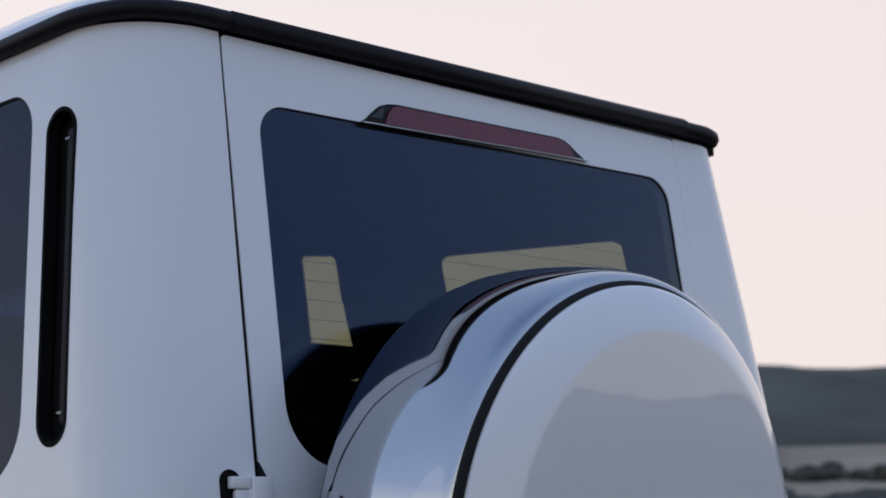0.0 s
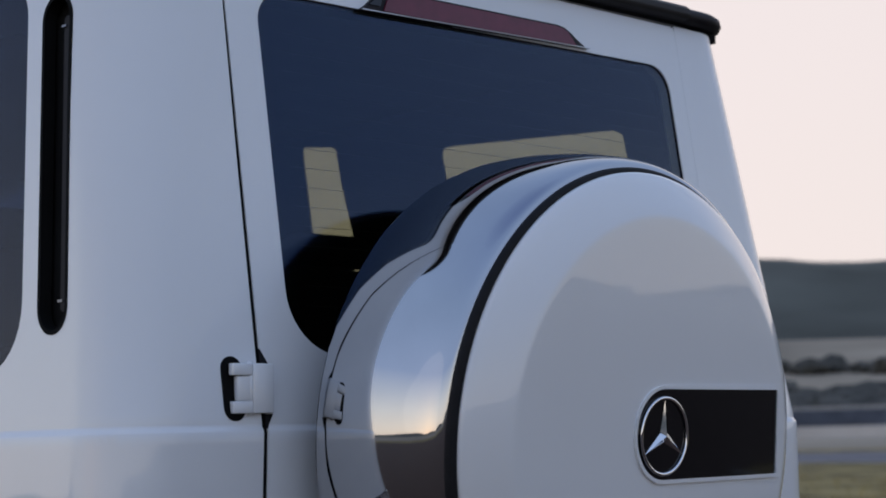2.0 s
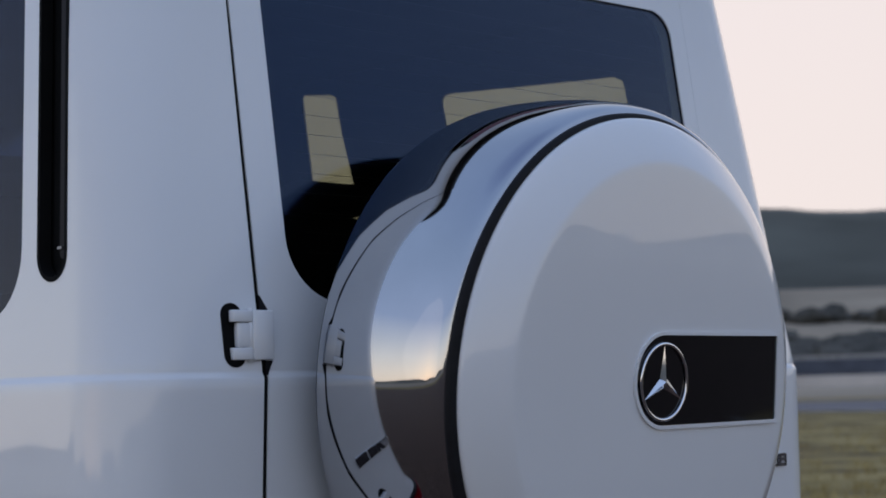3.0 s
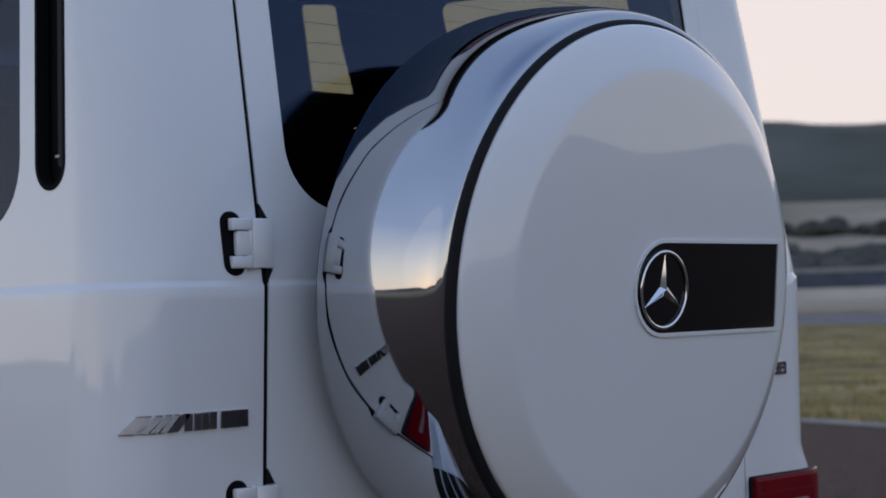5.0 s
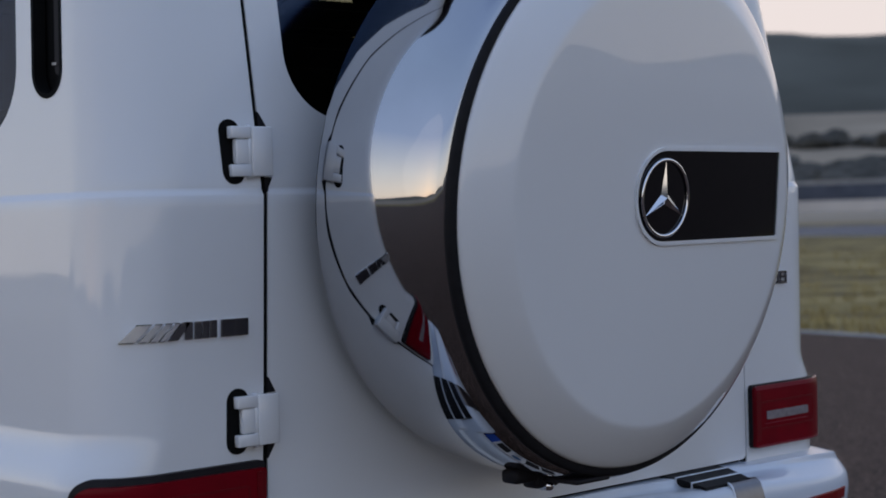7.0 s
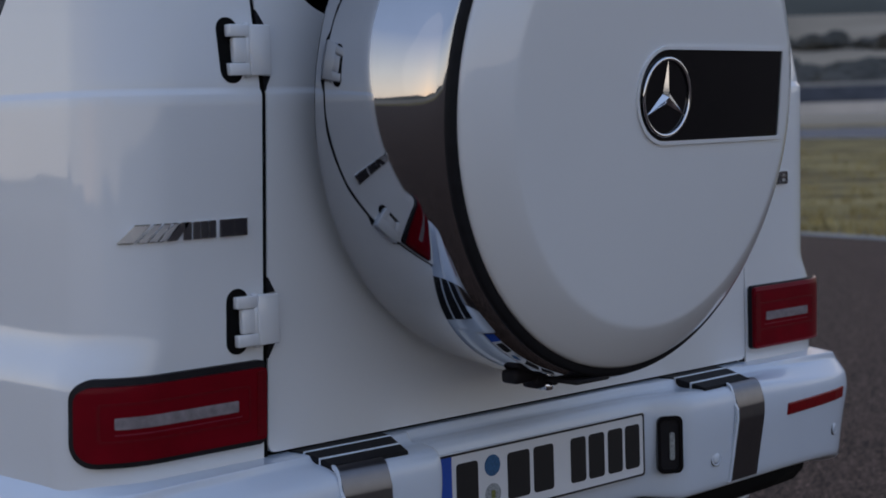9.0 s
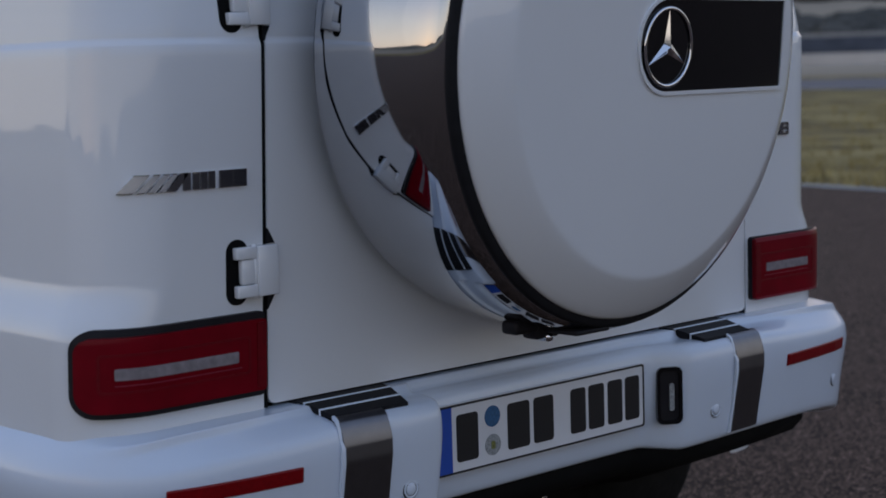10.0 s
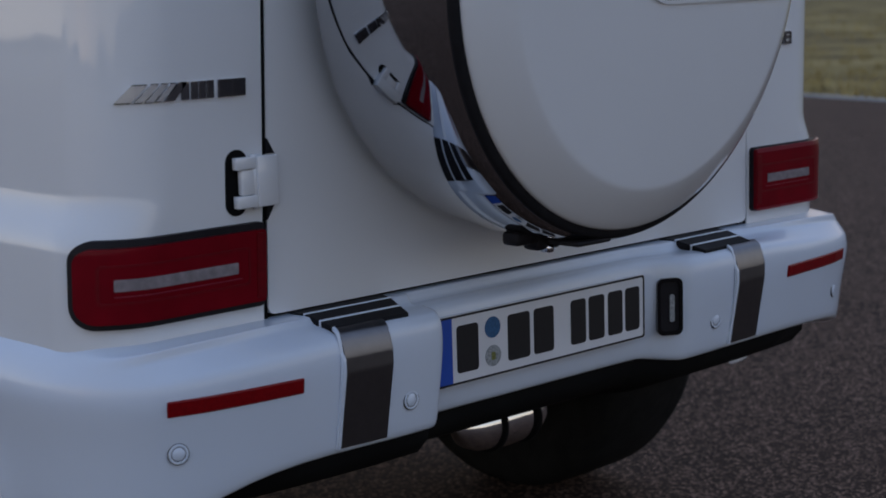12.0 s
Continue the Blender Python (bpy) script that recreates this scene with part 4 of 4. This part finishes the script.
def wheel(x, y, side):
    w = new("wheel")
    w.parent = car
    w.matrix_local = pose(x, y, 0.39)
    prof = [(0.27, -0.125), (0.30, -0.14), (0.36, -0.142), (0.387, -0.13), (0.400, -0.10), (0.402, 0), (0.400, 0.10), (0.387, 0.13), (0.36, 0.142), (0.30, 0.14), (0.27, 0.125)]
    part("tyre", spin(bmesh.new(), prof, (0, 0, 0), 64, "x"), TYRE, w, "black tyre")
    part("rim", spin(bmesh.new(), [(0.272, -0.12), (0.265, -0.11), (0.262, 0.0), (0.262, 0.11), (0.272, 0.12)], (0, 0, 0), 48, "x"), BRUSHED, w, "grey alloy rim")
    for k in range(5):
        r = box(bmesh.new(), (side * 0.09 - 0.015, -0.03, 0.03), (side * 0.09 + 0.015, 0.03, 0.265), 0.008)
        bmesh.ops.rotate(r, verts=r.verts, cent=(0, 0, 0), matrix=Matrix.Rotation(2 * math.pi * k / 5, 3, "X"))
        part("spoke", r, BRUSHED, w)
    return w


for side in (-1, 1):
    for y in (0.775, 3.55):
        wheel(side * 0.795, y, side)
bm = box(bmesh.new(), (-0.60, 0.06, 0.50), (0.60, 2.75, 0.66), 0.02)
part("underbody", bm, UNDER, car, "black underbody")
bm = spin(bmesh.new(), [(0.001, -0.66), (0.045, -0.65), (0.05, -0.2), (0.12, -0.08), (0.13, 0.0), (0.12, 0.08), (0.05, 0.2), (0.045, 0.65), (0.001, 0.66)], (0, 0.775, 0.39), 32, "x")
part("rear_axle", bm, UNDER, car)
SX, SY, SZ = 0.088, 0.20, 0.371
muffler = part("silencer", spin(bmesh.new(), [(0.001, -0.115), (0.02, -0.11), (0.036, -0.095), (0.047, -0.07), (0.052, -0.035), (0.053, 0.0), (0.052, 0.035), (0.047, 0.07), (0.036, 0.095), (0.02, 0.11), (0.001, 0.115)], (SX, SY, SZ), 40, "x"), SATIN, car, "polished steel exhaust silencer")
for x in (-0.035, 0.055):
    part("silencer_strap", spin(bmesh.new(), [(0.04, x - 0.006), (0.0555, x - 0.006), (0.0555, x + 0.006), (0.04, x + 0.006)], (SX, SY, SZ), 40, "x"), UNDER, muffler)
bm = bmesh.new()
box(bm, (-0.50, 0.10, 0.42), (-0.12, 0.50, 0.52), 0.03)
part("fuel_tank", bm, UNDER, car)

# front of the car
bm = box(bmesh.new(), (-0.84, 2.72, 0.60), (0.84, 4.15, 1.22), 0.06, 3)
bonnet = part("bonnet", bm, PAINT, car, "white bonnet and front body")
bm = box(bmesh.new(), (-0.90, 4.08, 0.45), (0.90, 4.30, 0.72), 0.05, 3)
part("front_bumper", bm, PAINT, car)
bm = bmesh.new()
v = [bm.verts.new(p) for p in ((-0.80, 2.86, 1.20), (0.80, 2.86, 1.20), (0.72, 2.62, 2.06), (-0.72, 2.62, 2.06))]
bm.faces.new(v)
wind = part("windscreen", bm, WINDSCREEN, car, "windscreen darkened to block the sky beyond")
wind.modifiers.new("thick", "SOLIDIFY").thickness = 0.006

# ---- cabin: dark lining, seats ----
for side in (-1, 1):
    lin = [(0.03, SILL + 0.02), (U_END - 0.02, SILL + 0.02), (U_END - 0.02, TOP - 0.01), (0.03, TOP - 0.01)]
    grow = lambda w, k: [(sum(p[0] for p in w) / len(w) + (u - sum(p[0] for p in w) / len(w)) * k, sum(p[1] for p in w) / len(w) + (z - sum(p[1] for p in w) / len(w)) * k) for u, z in w]
    # right lining stays closed over its front window, to block the sky there
    mesh_part("side_lining", sheet(lin, [[(0.535, 1.38), (1.118, 1.38), (1.116, 1.915), (1.112, 1.928), (1.10, 1.936), (1.08, 1.938), (0.56, 1.899), (0.535, 1.885)], [(1.50, 1.38), (1.667, 1.38), (1.667, 1.771), (1.642, 2.008), (1.632, 2.015), (1.515, 1.998), (1.502, 1.988), (1.506, 1.90), (1.498, 1.76)], *([grow(WIN_C, 0.97)] if side < 0 else [])], skin(side), CORNER, (BELT,), 0.006, 0.036), INTERIOR, car)
bm = bmesh.new()
low, high = [[bm.verts.new((x, y, z)) for x, y in ((-0.735, 0.26), (-0.61, 0.145), (0.742, 0.13), (0.742, 2.6), (-0.742, 2.6))] for z in (2.043, 2.06)]
bm.faces.new(low)
bm.faces.new(high)
for k in range(5):
    bm.faces.new((low[k], low[(k + 1) % 5], high[(k + 1) % 5], high[k]))
part("headlining", bm, INTERIOR, car)
bm = box(bmesh.new(), (-0.80, 0.05, 0.68), (0.80, 2.72, 0.74), 0.01)
part("cabin_floor", bm, INTERIOR, car)
mesh_part("door_lining", sheet(rounded(-0.55, 0.76, 0.55, 2.02, 0.02, 3), [tilt(rounded(-0.500, 1.365, 0.520, 1.932, (0.09, 0.09, 0.045, 0.045), 8))], door_place, (), (BELT,), 0.006, 0.034), INTERIOR, car)
bm = box(bmesh.new(), (-0.79, 2.62, 0.72), (0.79, 2.84, 1.30), 0.03)
part("dashboard", bm, INTERIOR, car)


def seat(x, y, wide):
    s = new("seat")
    s.parent = car
    bm = box(bmesh.new(), (x - wide, y - 0.10, 0.74), (x + wide, y + 0.45, 1.10), 0.05, 3)
    part("cushion", bm, INTERIOR, s)
    bm = box(bmesh.new(), (x - wide, y - 0.16, 1.05), (x + wide, y - 0.02, 1.62), 0.05, 3)
    part("backrest", bm, INTERIOR, s)
    for hx in ((x,) if wide < 0.4 else (x - 0.38, x + 0.38)):
        bm = box(bmesh.new(), (hx - 0.12, y - 0.16, 1.62), (hx + 0.12, y - 0.06, 1.70), 0.04, 3)
        part("headrest", bm, INTERIOR, s)


seat(0.0, 1.12, 0.66)
seat(-0.38, 2.05, 0.26)
seat(0.38, 2.05, 0.26)

# ---- ground, far land ----
GROUND = -0.012


def smooth(lo, hi, v):
    k = min(1.0, max(0.0, (v - lo) / (hi - lo)))
    return k * k * (3 - 2 * k)


def height(d, a):
    """Height of the land at a distance and a compass direction."""
    n = noise.noise(Vector((math.cos(a) * 3.1, math.sin(a) * 3.1, 0.3))) + 0.4 * noise.noise(Vector((math.cos(a) * 9, math.sin(a) * 9, 2.3)))
    rough = noise.noise(Vector((d * math.cos(a) * 0.01, d * math.sin(a) * 0.01, 5.0)))
    h = 1.3 * smooth(95, 165, d) + 4.5 * smooth(180, 240, d) + 7.0 * smooth(235, 330, d)
    # high wooded hills on one side, low rolling land on the others
    off = abs((math.degrees(a) - 55 + 180) % 360 - 180)
    low = 1 - smooth(42, 75, off)
    n2 = noise.noise(Vector((math.cos(a) * 5.0, math.sin(a) * 5.0, 7.7)))
    far = low * (71 + 13 * n) + (1 - low) * (17 + 16 * n2)
    # two low hills with a saddle between them behind the camera
    compass = math.degrees(a) % 360
    if 95 < compass < 175:
        rise = float(np.interp(compass, (95, 104, 112, 116, 119, 121, 122.5, 124, 125.5, 127.2, 128.7, 132, 136, 145, 160, 175), (1.6, 1.7, 1.6, 1.4, 1.1, 0.65, 0.4, 0.25, 0.25, 0.5, 0.8, 1.3, 1.6, 1.5, 1.3, 1.1)))
        far = far + (880 * math.tan(radians(rise)) - far) * smooth(95, 102, compass) * (1 - smooth(165, 175, compass)) + n2
    return GROUND - 0.02 + h * (0.15 + 0.85 * low) + (far + 8 * rough * low) * smooth(380, 860, d) + 1.2 * rough * smooth(100, 200, d)


RINGS = [0.5, 3, 6, 10, 15, 20, 28, 40, 60, 85, 105, 120, 135, 150, 165, 180, 195, 210, 225, 240, 260, 285, 310, 335, 370, 410, 460, 520, 590, 670, 760, 860, 1000, 1500, 2600, 4600]
SEG = 300
bm = bmesh.new()
rings = [[bm.verts.new((d * math.sin(2 * math.pi * k / SEG), d * math.cos(2 * math.pi * k / SEG), height(d, 2 * math.pi * k / SEG))) for k in range(SEG)] for d in RINGS]
bm.faces.new(rings[0])
for A, B in zip(rings, rings[1:]):
    for k in range(SEG):
        bm.faces.new((A[k], A[(k + 1) % SEG], B[(k + 1) % SEG], B[k]))
ground = tagged(part("ground", bm, GRASS), "dry yellow-green grass land rising to wooded hills", "ground", kind="structure")
ground.data.materials.append(FIELD)
ground.data.materials.append(WOODS)
for p in ground.data.polygons:
    d = p.center.xy.length
    p.material_index = 0 if d < 110 else 1 if d < 500 else 2


def edge_x(y):
    return 11.25 + 0.22 * (y - 6.7)


def ribbon(x_of, x2_of, y0, y1, z, n=40):
    bm = bmesh.new()
    rows = []
    for k in range(n + 1):
        y = y0 + (y1 - y0) * k / n
        rows.append((bm.verts.new((x_of(y), y, z)), bm.verts.new((x2_of(y), y, z))))
    for A, B in zip(rows, rows[1:]):
        bm.faces.new((A[0], A[1], B[1], B[0]))
    return bm


bm = bmesh.new()
vs = [bm.verts.new((x, y, GROUND)) for x, y in ((-46, -170), (170, -170), (170, -6), (edge_x(-5), -5), (edge_x(70), 70), (-46, 70))]
bm.faces.new(vs)
tagged(part("asphalt_apron", bm, ASPHALT), "dark grey-brown coarse asphalt, dry", "pavement", kind="structure")
tagged(part("edge_line", ribbon(lambda y: edge_x(y) - 0.10, lambda y: edge_x(y) + 0.14, -5, 70, GROUND + 0.006), CONCRETE), "pale concrete strip along the asphalt edge", "kerb", kind="structure")
tagged(part("track_road", ribbon(lambda y: edge_x(y) + 37, lambda y: edge_x(y) + 72, -5, 200, GROUND + 0.012), TRACK), "blue-grey tarmac race track beyond the grass", "road", kind="structure")
tagged(part("runoff_strip", ribbon(lambda y: edge_x(y) + 35.2, lambda y: edge_x(y) + 36.6, -5, 200, GROUND + 0.012), CONCRETE), "pale kerb strip along the track", "kerb", kind="structure")


def far_band(name, d, a0, a1, z0, z1, mat, label, category, thick=0.6, kind="structure", n=60):
    """A low wall that follows a circle round the place."""
    bm = bmesh.new()
    rows = []
    for k in range(n + 1):
        a = radians(a0 + (a1 - a0) * k / n)
        rows.append([bm.verts.new((r * math.sin(a), r * math.cos(a), z)) for r, z in ((d, z0), (d, z1), (d + thick, z1), (d + thick, z0))])
    for A, B in zip(rows, rows[1:]):
        for j in range(4):
            bm.faces.new((A[j], A[(j + 1) % 4], B[(j + 1) % 4], B[j]))
    return tagged(part(name, bm, mat, smooth=False), label, category, kind=kind)


far_band("runoff_area", 130, 20, 100, -0.5, 1.5, PALE, "pale grey-tan gravel bank beyond the track", "bank", 40)
far_band("tyre_barrier", 178, 20, 100, 0.5, 3.3, BARRIER, "long blue-grey tyre barrier at the track", "barrier", 2.0)
far_band("barrier_rail", 181, 20, 100, 2.5, 3.75, CONCRETE, "pale rail along the top of the barrier", "rail", 0.4)

# bushes, far off
rnd = random.Random(4)
bm = bmesh.new()
for k in range(900):
    a, d = radians(rnd.uniform(32, 72)), rnd.uniform(186, 222)
    if noise.noise(Vector((a * 40, 3.0, 1.0))) < -0.42:
        continue
    if rnd.random() < 0.12:
        d = rnd.uniform(300, 420)
    size = rnd.uniform(1.1, 3.0)
    base = height(d, a)
    r = bmesh.ops.create_icosphere(bm, subdivisions=2, radius=size)
    for v in r["verts"]:
        k2 = 1 + 0.45 * noise.noise(v.co * 0.9 + Vector((d, a * 9, 0)))
        v.co = Vector((v.co.x * k2 * 1.3 + d * math.sin(a), v.co.y * k2 * 1.3 + d * math.cos(a), v.co.z * k2 * 0.75 + base + size * 0.4))
tagged(part("far_bushes", bm, BUSH, smooth=False), "dark green bushes on the slope beyond the barrier", "bushes", kind="stuff")

# grass blades on the near verge
rnd = random.Random(9)
bm = bmesh.new()
for k in range(5200):
    y = rnd.uniform(2, 34)
    x = edge_x(y) + 0.2 + rnd.random() ** 2 * 22
    if noise.noise(Vector((x * 0.5, y * 0.5, 1))) < -0.12:
        continue
    z = height(math.hypot(x, y), 0) - 0.01
    for j in range(4):
        px, py = x + rnd.gauss(0, 0.05), y + rnd.gauss(0, 0.05)
        a, tall = rnd.uniform(0, 6.28), rnd.uniform(0.05, 0.15)
        w = 0.012
        lean = (rnd.gauss(0, 0.05), rnd.gauss(0, 0.05))
        bm.faces.new([bm.verts.new(p) for p in ((px - w * math.cos(a), py - w * math.sin(a), z), (px + w * math.cos(a), py + w * math.sin(a), z), (px + lean[0], py + lean[1], z + tall))])
tagged(part("verge_grass", bm, TUFT, smooth=False), "yellow-green dry grass tufts on the verge", "grass", kind="stuff")
